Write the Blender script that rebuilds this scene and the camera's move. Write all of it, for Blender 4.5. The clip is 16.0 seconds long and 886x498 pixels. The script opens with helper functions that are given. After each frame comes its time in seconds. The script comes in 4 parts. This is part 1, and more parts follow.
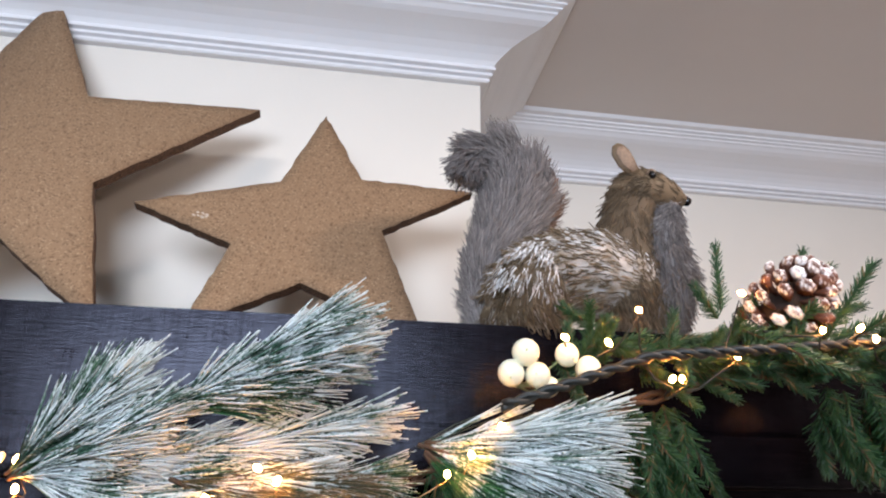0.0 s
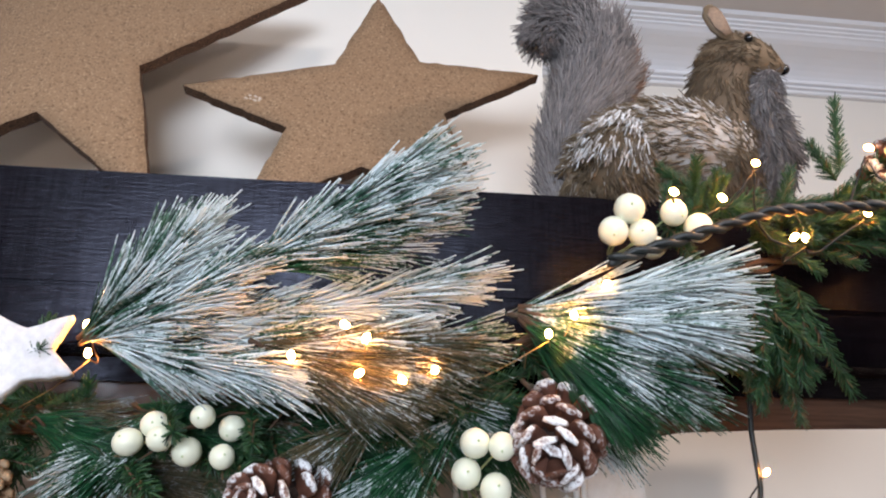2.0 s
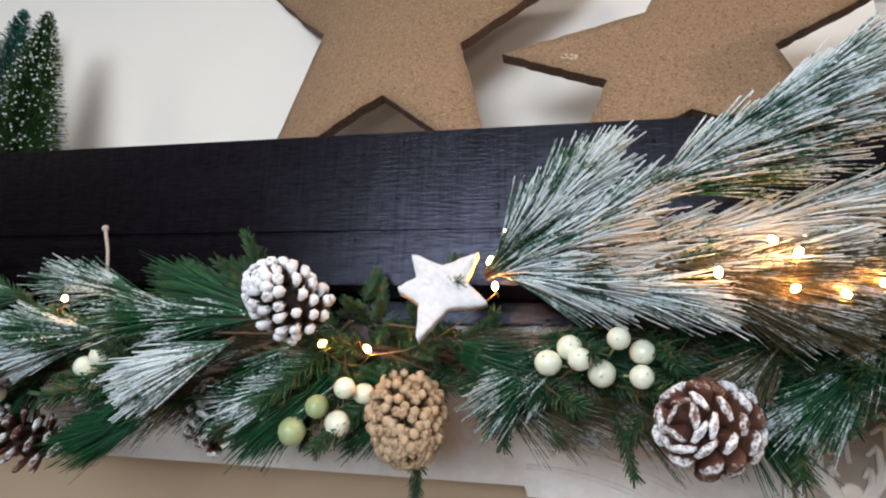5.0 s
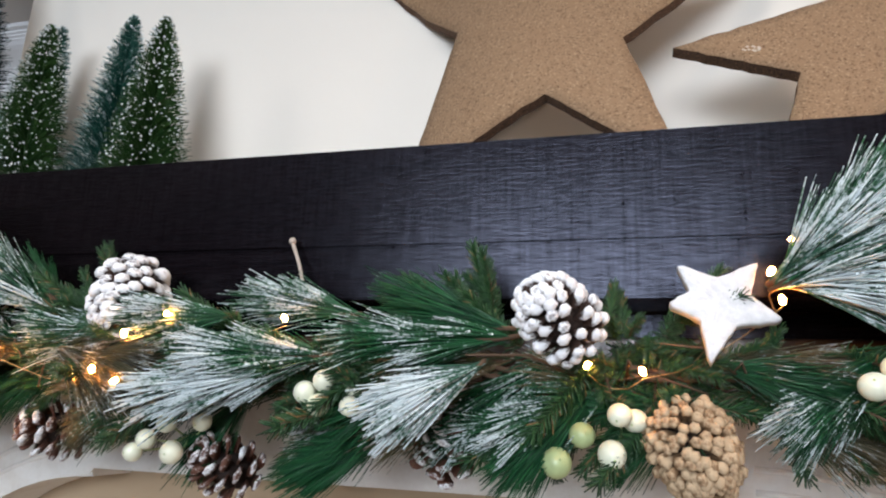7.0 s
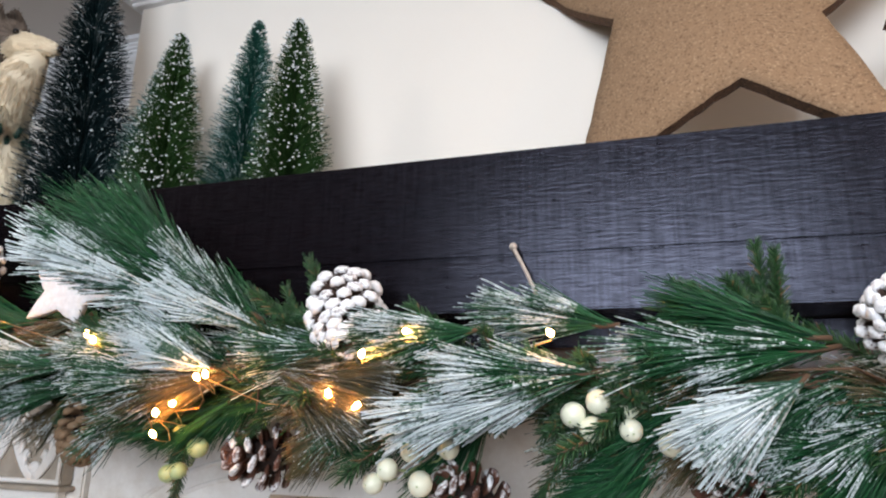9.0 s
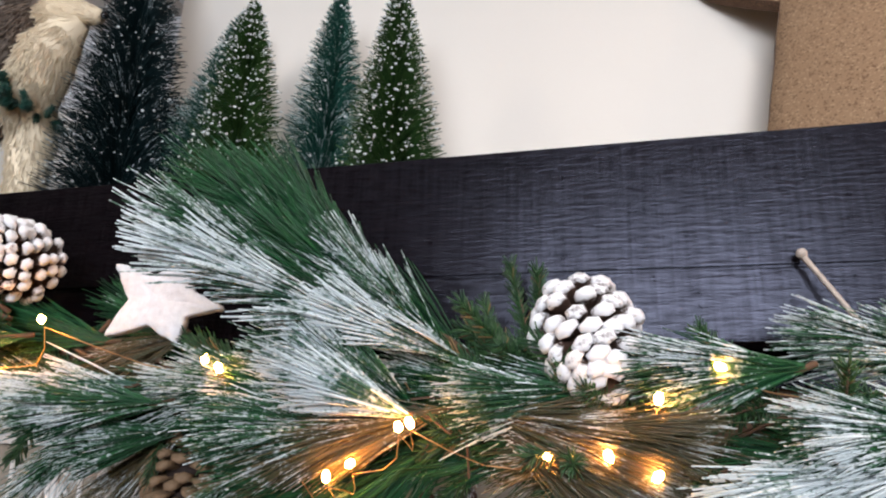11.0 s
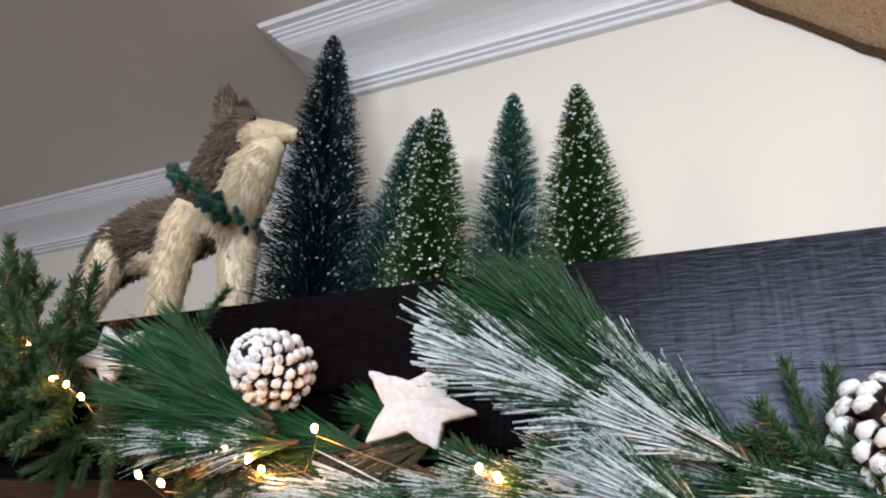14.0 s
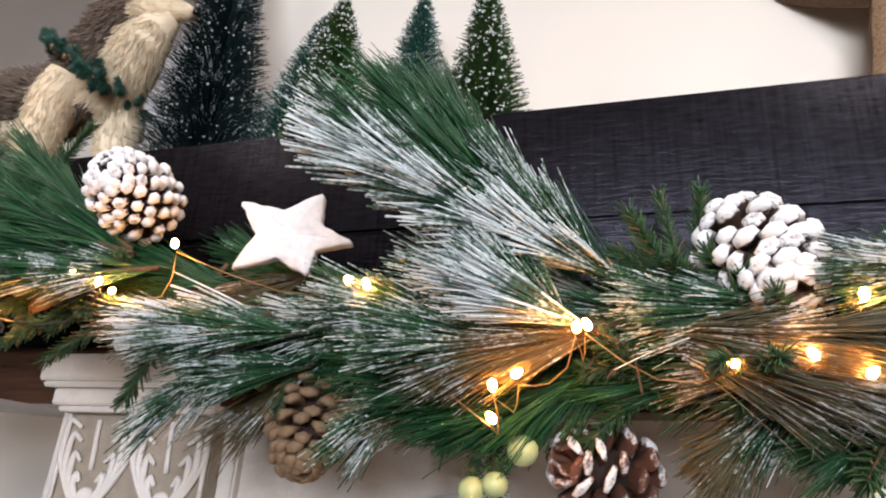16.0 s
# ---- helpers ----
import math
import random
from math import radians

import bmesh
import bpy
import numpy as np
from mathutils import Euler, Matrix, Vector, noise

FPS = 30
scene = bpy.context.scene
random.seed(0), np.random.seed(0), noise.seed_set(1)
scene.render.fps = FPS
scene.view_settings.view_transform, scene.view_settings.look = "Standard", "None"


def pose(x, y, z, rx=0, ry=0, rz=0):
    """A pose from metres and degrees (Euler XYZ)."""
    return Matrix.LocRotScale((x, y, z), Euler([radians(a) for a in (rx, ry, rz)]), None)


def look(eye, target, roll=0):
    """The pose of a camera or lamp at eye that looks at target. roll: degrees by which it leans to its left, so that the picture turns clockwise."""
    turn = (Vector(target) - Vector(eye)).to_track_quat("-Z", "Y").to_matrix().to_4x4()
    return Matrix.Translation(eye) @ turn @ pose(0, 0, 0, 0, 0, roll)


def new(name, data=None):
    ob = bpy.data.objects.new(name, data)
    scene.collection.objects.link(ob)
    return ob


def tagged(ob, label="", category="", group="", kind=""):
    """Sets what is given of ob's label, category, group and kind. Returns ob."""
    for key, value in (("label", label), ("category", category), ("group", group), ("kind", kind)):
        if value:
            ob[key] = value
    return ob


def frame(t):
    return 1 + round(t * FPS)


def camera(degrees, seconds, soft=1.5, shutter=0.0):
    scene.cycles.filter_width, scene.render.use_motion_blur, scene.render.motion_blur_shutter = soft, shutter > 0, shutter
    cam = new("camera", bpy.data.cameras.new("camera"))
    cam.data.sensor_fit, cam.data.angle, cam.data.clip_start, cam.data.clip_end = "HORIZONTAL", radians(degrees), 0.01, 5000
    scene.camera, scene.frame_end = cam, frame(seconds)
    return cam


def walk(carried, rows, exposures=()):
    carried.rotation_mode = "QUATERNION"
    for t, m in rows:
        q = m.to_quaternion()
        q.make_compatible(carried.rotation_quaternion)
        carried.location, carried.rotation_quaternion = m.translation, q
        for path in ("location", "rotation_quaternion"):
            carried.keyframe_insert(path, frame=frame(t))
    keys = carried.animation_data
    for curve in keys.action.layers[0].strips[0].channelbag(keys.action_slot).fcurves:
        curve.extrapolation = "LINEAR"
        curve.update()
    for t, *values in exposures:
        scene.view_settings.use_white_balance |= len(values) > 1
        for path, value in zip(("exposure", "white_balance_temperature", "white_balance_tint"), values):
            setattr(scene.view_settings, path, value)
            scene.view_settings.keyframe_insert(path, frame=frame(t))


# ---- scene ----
cam = camera(67.5, 16.0, soft=2.1)
PATH = [
    (0, (0.782, -0.77, 1.442), (1.068, 1.073, 2.165), 0.7),
    (0.5, (0.766, -0.758, 1.436), (1.021, 1.106, 2.115), 0.6),
    (1, (0.749, -0.728, 1.42), (1.022, 1.148, 2.057), 0.7),
    (1.5, (0.742, -0.701, 1.403), (0.994, 1.191, 1.999), 0.9),
    (2, (0.74, -0.682, 1.389), (0.946, 1.233, 1.928), 1.0),
    (2.5, (0.749, -0.666, 1.37), (0.868, 1.268, 1.865), 1.1),
    (3, (0.752, -0.665, 1.35), (0.703, 1.273, 1.842), 1.9),
    (3.5, (0.741, -0.684, 1.333), (0.469, 1.232, 1.836), 2.5),
    (4, (0.697, -0.691, 1.323), (0.275, 1.205, 1.799), 3.1),
    (6.3, (0.451, -0.678, 1.345), (-0.03, 1.198, 1.844), 2.6),
    (6.5, (0.426, -0.681, 1.345), (-0.06, 1.193, 1.846), 2.4),
    (7, (0.362, -0.686, 1.344), (-0.147, 1.185, 1.834), 2.3),
    (7.5, (0.301, -0.705, 1.347), (-0.247, 1.155, 1.834), 2.0),
    (8, (0.219, -0.726, 1.34), (-0.37, 1.123, 1.824), 1.3),
    (8.2, (0.191, -0.726, 1.335), (-0.403, 1.126, 1.801), 1.1),
    (10.3, (0.003, -0.575, 1.4), (-0.625, 1.237, 1.968), 1.7),
    (10.5, (-0.05, -0.573, 1.4), (-0.629, 1.256, 1.967), 1.4),
    (11, (-0.142, -0.568, 1.378), (-0.655, 1.277, 1.955), 2.0),
    (11.5, (-0.194, -0.57, 1.388), (-0.804, 1.234, 1.999), 2.7),
    (12, (-0.234, -0.571, 1.391), (-0.952, 1.18, 2.037), 3.3),
    (12.5, (-0.256, -0.583, 1.393), (-1.045, 1.132, 2.053), 3.5),
    (13, (-0.262, -0.604, 1.398), (-1.089, 1.074, 2.108), 3.5),
    (13.5, (-0.258, -0.617, 1.401), (-1.094, 1.038, 2.151), 3.3),
    (14, (-0.253, -0.625, 1.393), (-1.057, 1.033, 2.172), 2.6),
    (14.5, (-0.253, -0.629, 1.377), (-1.036, 1.047, 2.136), 2.6),
    (15, (-0.256, -0.622, 1.364), (-1.016, 1.089, 2.07), 3.2),
    (15.5, (-0.25, -0.596, 1.343), (-0.952, 1.159, 1.998), 2.9),
    (16, (-0.253, -0.546, 1.275), (-0.801, 1.225, 2.024), 3.8),
]
walk(cam, [(t, look(eye, target, roll)) for t, eye, target, roll in PATH],
     exposures=((0, -0.68, 6100, 15), (1.5, -0.70, 6100, 16), (2.5, -0.80, 6250, 14), (4, -0.84, 6350, 13), (8, -0.64, 6400, 13), (10.5, -0.60, 6650, 18), (12.5, -0.72, 6600, 15), (14.5, -0.64, 6700, 16), (16, -0.42, 6900, 20)))

# ---- world and large lights ----
world = bpy.data.worlds.new("daylight")
scene.world = world
world.use_nodes = True
_wn = world.node_tree
_sky = _wn.nodes.new("ShaderNodeTexSky")
_sky.sky_type = 'NISHITA'
_sky.sun_disc = False
_sky.sun_elevation, _sky.sun_rotation = radians(28), radians(200)
_wn.links.new(_sky.outputs[0], _wn.nodes["Background"].inputs[0])
_wn.nodes["Background"].inputs[1].default_value = 0.1

SHELF_Z, BEAM_H = 1.65, 0.182
WALL_Y, ALCOVE_Y, BACK_Y = 0.425, 0.84, -3.3
BREAST_L, BREAST_R = -1.0, 1.045
SIDE_L, SIDE_R = -3.2, 3.2
CEIL_Z, CROWN_Z = 2.427, 2.298
BEAM_L, BEAM_R = -1.60, 1.62
WIN = (-0.75, 1.10, 1.30, 2.36)          # window in the wall behind the camera: x0, x1, z0, z1


def area_lamp(name, m, sx, sy, watts, colour, shape='RECTANGLE'):
    d = bpy.data.lights.new(name, 'AREA')
    d.shape, d.size, d.size_y, d.energy, d.color = shape, sx, sy, watts, colour
    ob = new(name, d)
    ob.matrix_world = m
    return ob


area_lamp("window_daylight", look(((WIN[0] + WIN[1]) / 2, BACK_Y + 0.02, (WIN[2] + WIN[3]) / 2), ((WIN[0] + WIN[1]) / 2, 0.4, (WIN[2] + WIN[3]) / 2)), WIN[1] - WIN[0], WIN[3] - WIN[2], 168, (0.80, 0.90, 1.0))
# Left two follow the shadows; the right one is added to warm the alcove.
DOWNLIGHTS = [(-1.25, -0.60), (0.25, -0.60), (1.75, -0.60)]
for (_x, _y), _w, _c in zip(DOWNLIGHTS, (10.5, 10.0, 31.0), ((1.0, 0.955, 0.90), (1.0, 0.955, 0.90), (1.0, 0.81, 0.66))):
    area_lamp("unseen_downlight_lamp", pose(_x, _y, CEIL_Z - 0.012), 0.16, 0.16, _w, _c, 'DISK')


# ---- materials ----
def mat_new(name):
    m = bpy.data.materials.new(name)
    m.use_nodes = True
    nt = m.node_tree
    return m, nt, nt.nodes["Principled BSDF"]


def node(nt, kind, **inputs):
    n = nt.nodes.new(kind)
    for k, v in inputs.items():
        n.inputs[k.replace("_", " ")].default_value = v
    return n


def rgb(c):
    return (c[0], c[1], c[2], 1.0)


def ramp(nt, fac, stops):
    r = nt.nodes.new("ShaderNodeValToRGB")
    els = r.color_ramp.elements
    while len(els) < len(stops):
        els.new(0.5)
    for e, (p, c) in zip(els, stops):
        e.position, e.color = p, rgb(c)
    nt.links.new(fac, r.inputs[0])
    return r.outputs[0]


def mixc(nt, fac, a, b, mode='MIX'):
    n = nt.nodes.new("ShaderNodeMix")
    n.data_type, n.blend_type = 'RGBA', mode
    for sock, v in ((n.inputs[0], fac), (n.inputs[6], a), (n.inputs[7], b)):
        if isinstance(v, bpy.types.NodeSocket):
            nt.links.new(v, sock)
        elif isinstance(v, (int, float)):
            sock.default_value = v
        else:
            sock.default_value = rgb(v)
    return n.outputs[2]


def calc(nt, op, a, b=0.0, clamp=False):
    n = nt.nodes.new("ShaderNodeMath")
    n.operation, n.use_clamp = op, clamp
    for sock, v in zip(n.inputs, (a, b)):
        if isinstance(v, bpy.types.NodeSocket):
            nt.links.new(v, sock)
        else:
            sock.default_value = v
    return n.outputs[0]


def coords(nt, stretch=(1, 1, 1), space="Object"):
    tc = nt.nodes.new("ShaderNodeTexCoord")
    mp = nt.nodes.new("ShaderNodeMapping")
    mp.inputs["Scale"].default_value = stretch
    nt.links.new(tc.outputs[space], mp.inputs[0])
    return mp.outputs[0]


def noise_fac(nt, vec, scale, detail=4.0, rough=0.55):
    n = nt.nodes.new("ShaderNodeTexNoise")
    n.inputs["Scale"].default_value, n.inputs["Detail"].default_value, n.inputs["Roughness"].default_value = scale, detail, rough
    nt.links.new(vec, n.inputs["Vector"])
    return n.outputs["Fac"]


def bump(nt, bsdf, height, strength=0.3, distance=0.002):
    b = nt.nodes.new("ShaderNodeBump")
    b.inputs["Strength"].default_value, b.inputs["Distance"].default_value = strength, distance
    nt.links.new(height, b.inputs["Height"])
    nt.links.new(b.outputs[0], bsdf.inputs["Normal"])


def island(nt):
    g = nt.nodes.new("ShaderNodeNewGeometry")
    return g.outputs["Random Per Island"]


def painted(name, colour, rough=0.7, grain=0.04, scale=3.0, fine=220.0, bumpy=0.12):
    m, nt, b = mat_new(name)
    v = coords(nt)
    big, small = noise_fac(nt, v, scale), noise_fac(nt, v, fine, 2)
    lo = tuple(c * (1 - grain) for c in colour)
    hi = tuple(min(1, c * (1 + grain)) for c in colour)
    nt.links.new(mixc(nt, big, lo, hi), b.inputs["Base Color"])
    b.inputs["Roughness"].default_value = rough
    bump(nt, b, small, bumpy, 0.001)
    return m


M_WALL = painted("cream wall paint", (0.80, 0.757, 0.68))
# Unseen walls: the dark ones cut the fill, the warm one bounces light.
M_UNSEEN_DARK = painted("dark taupe for unseen walls", (0.11, 0.10, 0.095))
M_UNSEEN_WARM = painted("warm sand for unseen bounce wall", (0.50, 0.38, 0.30))
M_CEIL = painted("ceiling paint", (0.70, 0.655, 0.62), 0.85)
M_CROWN = painted("white gloss moulding", (0.84, 0.84, 0.85), 0.35, 0.02, 5, 90, 0.05)
# Floor out of view, kept dark against bounce light.
M_FLOOR = painted("dark brown unseen floor", (0.13, 0.085, 0.05), 0.45, 0.25, 6)


def stone_material():
    m, nt, b = mat_new("antiqued cream stone")
    v = coords(nt)
    a, f = noise_fac(nt, v, 9, 6, 0.65), noise_fac(nt, v, 160, 3)
    col = ramp(nt, a, [(0.3, (0.62, 0.57, 0.50)), (0.5, (0.78, 0.75, 0.70)), (0.75, (0.86, 0.84, 0.81))])
    nt.links.new(mixc(nt, calc(nt, 'MULTIPLY', f, 0.3), col, (0.5, 0.42, 0.34)), b.inputs["Base Color"])
    b.inputs["Roughness"].default_value = 0.75
    bump(nt, b, calc(nt, 'ADD', a, f), 0.35, 0.0015)
    return m


M_STONE = stone_material()
# Darker brown tone behind the carved leaves and on the necking.
M_STONE_BROWN = painted("dark brown capital stone", (0.33, 0.28, 0.22), 0.8, 0.35, 45)
M_TAN = painted("tan firebreast board", (0.42, 0.31, 0.20), 0.8, 0.12, 5)


def beam_material(name, dark, light, rough, spec, relief, sheen_tint=(1.0, 1.0, 1.0)):
    """Stained timber: long grain along x, cross saw marks, gloss broken by the grain."""
    m, nt, b = mat_new(name)
    g = noise_fac(nt, coords(nt, (1.0, 9.0, 14.0)), 5, 6, 0.6)
    f = noise_fac(nt, coords(nt, (5.0, 60.0, 90.0)), 3.0, 5, 0.72)
    streak = noise_fac(nt, coords(nt, (20.0, 80.0, 150.0)), 2.2, 4, 0.65)
    cross = noise_fac(nt, coords(nt, (120.0, 30.0, 5.0)), 2.0, 2)
    patch = noise_fac(nt, coords(nt, (5.0, 5.0, 12.0)), 1.6, 3)
    col = ramp(nt, calc(nt, 'MULTIPLY', calc(nt, 'ADD', g, f), 0.5), [(0.36, dark), (0.6, light)])
    nt.links.new(col, b.inputs["Base Color"])
    nt.links.new(calc(nt, 'ADD', calc(nt, 'MULTIPLY', calc(nt, 'ADD', streak, patch), 0.10), rough), b.inputs["Roughness"])
    film = calc(nt, 'MULTIPLY', calc(nt, 'SUBTRACT', calc(nt, 'ADD', streak, calc(nt, 'MULTIPLY', cross, 0.6)), 0.55), 2.6, True)
    nt.links.new(calc(nt, 'ADD', calc(nt, 'MULTIPLY', film, spec), spec * 0.35), b.inputs["Specular IOR Level"])
    # A blue tint here puts the daylight's colour into the sheen.
    b.inputs["Specular Tint"].default_value = sheen_tint + (1.0,)
    h = calc(nt, 'ADD', calc(nt, 'MULTIPLY', f, 0.5), calc(nt, 'MULTIPLY', streak, 0.8))
    bump(nt, b, calc(nt, 'ADD', h, calc(nt, 'MULTIPLY', calc(nt, 'MULTIPLY', cross, patch), 0.25)), relief, 0.0012)
    return m


M_BEAM = beam_material("espresso stained wood", (0.0010, 0.0007, 0.0010), (0.0042, 0.0026, 0.0034), 0.09, 0.25, 0.34, (0.74, 0.78, 1.0))
M_BED = beam_material("brown glossy wood", (0.035, 0.016, 0.010), (0.085, 0.042, 0.024), 0.14, 0.5, 0.15)


def cork_material(name, dark, mid, light):
    m, nt, b = mat_new(name)
    v = coords(nt)
    vo = nt.nodes.new("ShaderNodeTexVoronoi")
    vo.inputs["Scale"].default_value = 420
    nt.links.new(v, vo.inputs["Vector"])
    sep = nt.nodes.new("ShaderNodeSeparateColor")
    nt.links.new(vo.outputs["Color"], sep.inputs[0])
    big, fine = noise_fac(nt, v, 7), noise_fac(nt, v, 420, 3)
    col = ramp(nt, sep.outputs[0], [(0.0, dark), (0.10, dark), (0.2, mid), (0.8, mid), (0.97, light)])
    col = mixc(nt, calc(nt, 'MULTIPLY', big, 0.35), col, mid)
    nt.links.new(mixc(nt, calc(nt, 'MULTIPLY', fine, 0.25), col, light), b.inputs["Base Color"])
    b.inputs["Roughness"].default_value = 0.9
    bump(nt, b, calc(nt, 'ADD', sep.outputs[1], fine), 0.5, 0.002)
    return m


M_CORK = cork_material("cork board", (0.115, 0.062, 0.030), (0.250, 0.152, 0.082), (0.37, 0.25, 0.148))
# Darker cork tone for the edge faces.
M_CORK_EDGE = cork_material("dark cork edge", (0.03, 0.014, 0.008), (0.10, 0.05, 0.025), (0.19, 0.10, 0.05))


def needle_material(name, deep, bright, frost, frost_tip, white=(0.60, 0.67, 0.675), dry=0.0):
    """Plastic needles with sprayed-on flock that thickens towards the tips."""
    m, nt, b = mat_new(name)
    v = coords(nt)
    at = nt.nodes.new("ShaderNodeAttribute")
    at.attribute_name = "along"
    ri = island(nt)
    green = mixc(nt, ri, deep, bright)
    if dry:
        green = mixc(nt, calc(nt, 'LESS_THAN', ri, dry), green, (0.20, 0.12, 0.05))
    n1, n2 = noise_fac(nt, v, 26, 3), noise_fac(nt, v, 260, 2)
    amount = calc(nt, 'ADD', calc(nt, 'MULTIPLY', at.outputs["Fac"], frost_tip), frost)
    amount = calc(nt, 'ADD', amount, calc(nt, 'MULTIPLY', calc(nt, 'SUBTRACT', n1, 0.5), 1.6))
    amount = calc(nt, 'ADD', amount, calc(nt, 'MULTIPLY', calc(nt, 'SUBTRACT', n2, 0.5), 1.4))
    amount = calc(nt, 'ADD', amount, calc(nt, 'MULTIPLY', calc(nt, 'SUBTRACT', ri, 0.5), 0.5))
    fac = calc(nt, 'MULTIPLY', calc(nt, 'SUBTRACT', amount, 0.35), 3.0, True)
    nt.links.new(mixc(nt, fac, green, white), b.inputs["Base Color"])
    nt.links.new(calc(nt, 'ADD', calc(nt, 'MULTIPLY', fac, 0.5), 0.34), b.inputs["Roughness"])
    b.inputs["Specular IOR Level"].default_value = 0.35
    return m


GREEN_A, GREEN_B = (0.004, 0.032, 0.015), (0.026, 0.125, 0.044)
M_NEEDLE = [needle_material("green pine needles", GREEN_A, GREEN_B, -0.35, 0.25),
            needle_material("lightly flocked needles", GREEN_A, GREEN_B, 0.06, 0.40),
            needle_material("flocked needles", (0.03, 0.085, 0.055), (0.06, 0.15, 0.09), 0.32, 0.46),
            needle_material("dry brown needles", (0.05, 0.06, 0.03), (0.17, 0.12, 0.06), 0.0, 0.3)]
M_FIR = needle_material("short green fir needles", (0.006, 0.033, 0.013), (0.044, 0.108, 0.036), -0.5, 0.2, dry=0.06)
M_FIR_BLUE = needle_material("blue green fir needles", (0.008, 0.045, 0.035), (0.02, 0.085, 0.06), -0.35, 0.3)


def plain(name, colour, rough=0.6, vary=0.2, scale=40.0, bumpy=0.2, metal=0.0):
    m, nt, b = mat_new(name)
    v = coords(nt)
    f = noise_fac(nt, v, scale, 4)
    nt.links.new(mixc(nt, f, tuple(c * (1 - vary) for c in colour), tuple(min(1, c * (1 + vary)) for c in colour)), b.inputs["Base Color"])
    b.inputs["Roughness"].default_value, b.inputs["Metallic"].default_value = rough, metal
    bump(nt, b, noise_fac(nt, v, scale * 6, 2), bumpy, 0.001)
    return m


M_TWIG = plain("brown twig", (0.10, 0.055, 0.03), 0.8, 0.4, 120, 0.6)
M_WIRE = plain("dark green cable", (0.008, 0.011, 0.010), 0.5)
M_FINE = plain("copper fine wire", (0.45, 0.28, 0.14), 0.35, 0.1, 50, 0.0, 0.9)
M_BERRY = plain("pale cream berry", (0.80, 0.80, 0.62), 0.32, 0.06, 60, 0.05)
M_BERRY_GREEN = plain("green striped bud", (0.42, 0.50, 0.24), 0.4, 0.3, 90, 0.1)
M_GLITTER = plain("white glitter felt", (0.72, 0.72, 0.73), 0.95, 0.25, 160, 1.0)
M_GLITTER.node_tree.nodes["Principled BSDF"].inputs["Specular IOR Level"].default_value = 0.15
M_BLACK = plain("black bead", (0.006, 0.006, 0.007), 0.15, 0.1, 20, 0.0)
M_SCUFF = plain("pale scuffed cork", (0.52, 0.43, 0.34), 0.9, 0.2, 300, 0.4)
M_SNOW = plain("white flock crumbs", (0.70, 0.74, 0.74), 0.9, 0.08, 200, 0.5)
M_TANCONE = plain("brown cone scale", (0.21, 0.13, 0.07), 0.7, 0.4, 6, 0.5)
M_CORE = plain("dark cone core", (0.022, 0.011, 0.007), 0.8, 0.4, 80, 0.4)


def cone_material(name, brown, white_from, white=(0.86, 0.86, 0.86)):
    m, nt, b = mat_new(name)
    v = coords(nt)
    at = nt.nodes.new("ShaderNodeAttribute")
    at.attribute_name = "along"
    n1, n2 = noise_fac(nt, v, 7, 3), noise_fac(nt, v, 1.6, 3)
    oi = nt.nodes.new("ShaderNodeObjectInfo")
    n1 = calc(nt, 'ADD', calc(nt, 'MULTIPLY', n1, 0.75), calc(nt, 'MULTIPLY', oi.outputs["Random"], 0.25))
    a = calc(nt, 'ADD', at.outputs["Fac"], calc(nt, 'MULTIPLY', calc(nt, 'SUBTRACT', n1, 0.5), 0.8))
    lumps = noise_fac(nt, v, 20, 4, 0.65)
    a = calc(nt, 'ADD', a, calc(nt, 'MULTIPLY', calc(nt, 'SUBTRACT', lumps, 0.5), 0.35))
    fac = calc(nt, 'MULTIPLY', calc(nt, 'SUBTRACT', a, white_from), 7.0, True)
    wood = mixc(nt, n2, tuple(c * 0.5 for c in brown), tuple(c * 1.5 for c in brown))
    nt.links.new(mixc(nt, fac, wood, white), b.inputs["Base Color"])
    b.inputs["Roughness"].default_value = 0.7
    bump(nt, b, calc(nt, 'ADD', n1, lumps), 0.45, 0.003)
    return m


M_BALL = cone_material("tan woody cone scales", (0.20, 0.115, 0.055), 0.84, (0.50, 0.36, 0.22))
M_CONE_FROST = cone_material("snowy cone scales", (0.050, 0.024, 0.015), 0.77, (0.86, 0.86, 0.87))
M_CONE_BROWN = cone_material("white tipped cone scales", (0.100, 0.036, 0.019), 0.92)


def fur_material(name, a, b2, frost=0.0):
    m, nt, b = mat_new(name)
    v = coords(nt)
    ri = island(nt)
    col = mixc(nt, calc(nt, 'MULTIPLY', calc(nt, 'ADD', ri, noise_fac(nt, v, 30, 3)), 0.55), a, b2)
    if frost:
        f = calc(nt, 'ADD', calc(nt, 'MULTIPLY', calc(nt, 'SUBTRACT', noise_fac(nt, v, 40, 4), 0.5), 1.8), frost)
        f = calc(nt, 'ADD', f, calc(nt, 'MULTIPLY', calc(nt, 'SUBTRACT', ri, 0.5), 1.7), True)
        col = mixc(nt, f, col, (0.80, 0.82, 0.84))
    nt.links.new(col, b.inputs["Base Color"])
    b.inputs["Roughness"].default_value = 0.7
    return m


M_STRAW = fur_material("brown straw coat", (0.042, 0.027, 0.014), (0.215, 0.152, 0.088))
M_STRAW_BODY = fur_material("brown straw coat with a trace of frost", (0.045, 0.030, 0.016), (0.250, 0.180, 0.105), -0.55)
M_STRAW_SNOW = fur_material("snow dusted straw", (0.13, 0.10, 0.07), (0.42, 0.37, 0.31), 0.30)
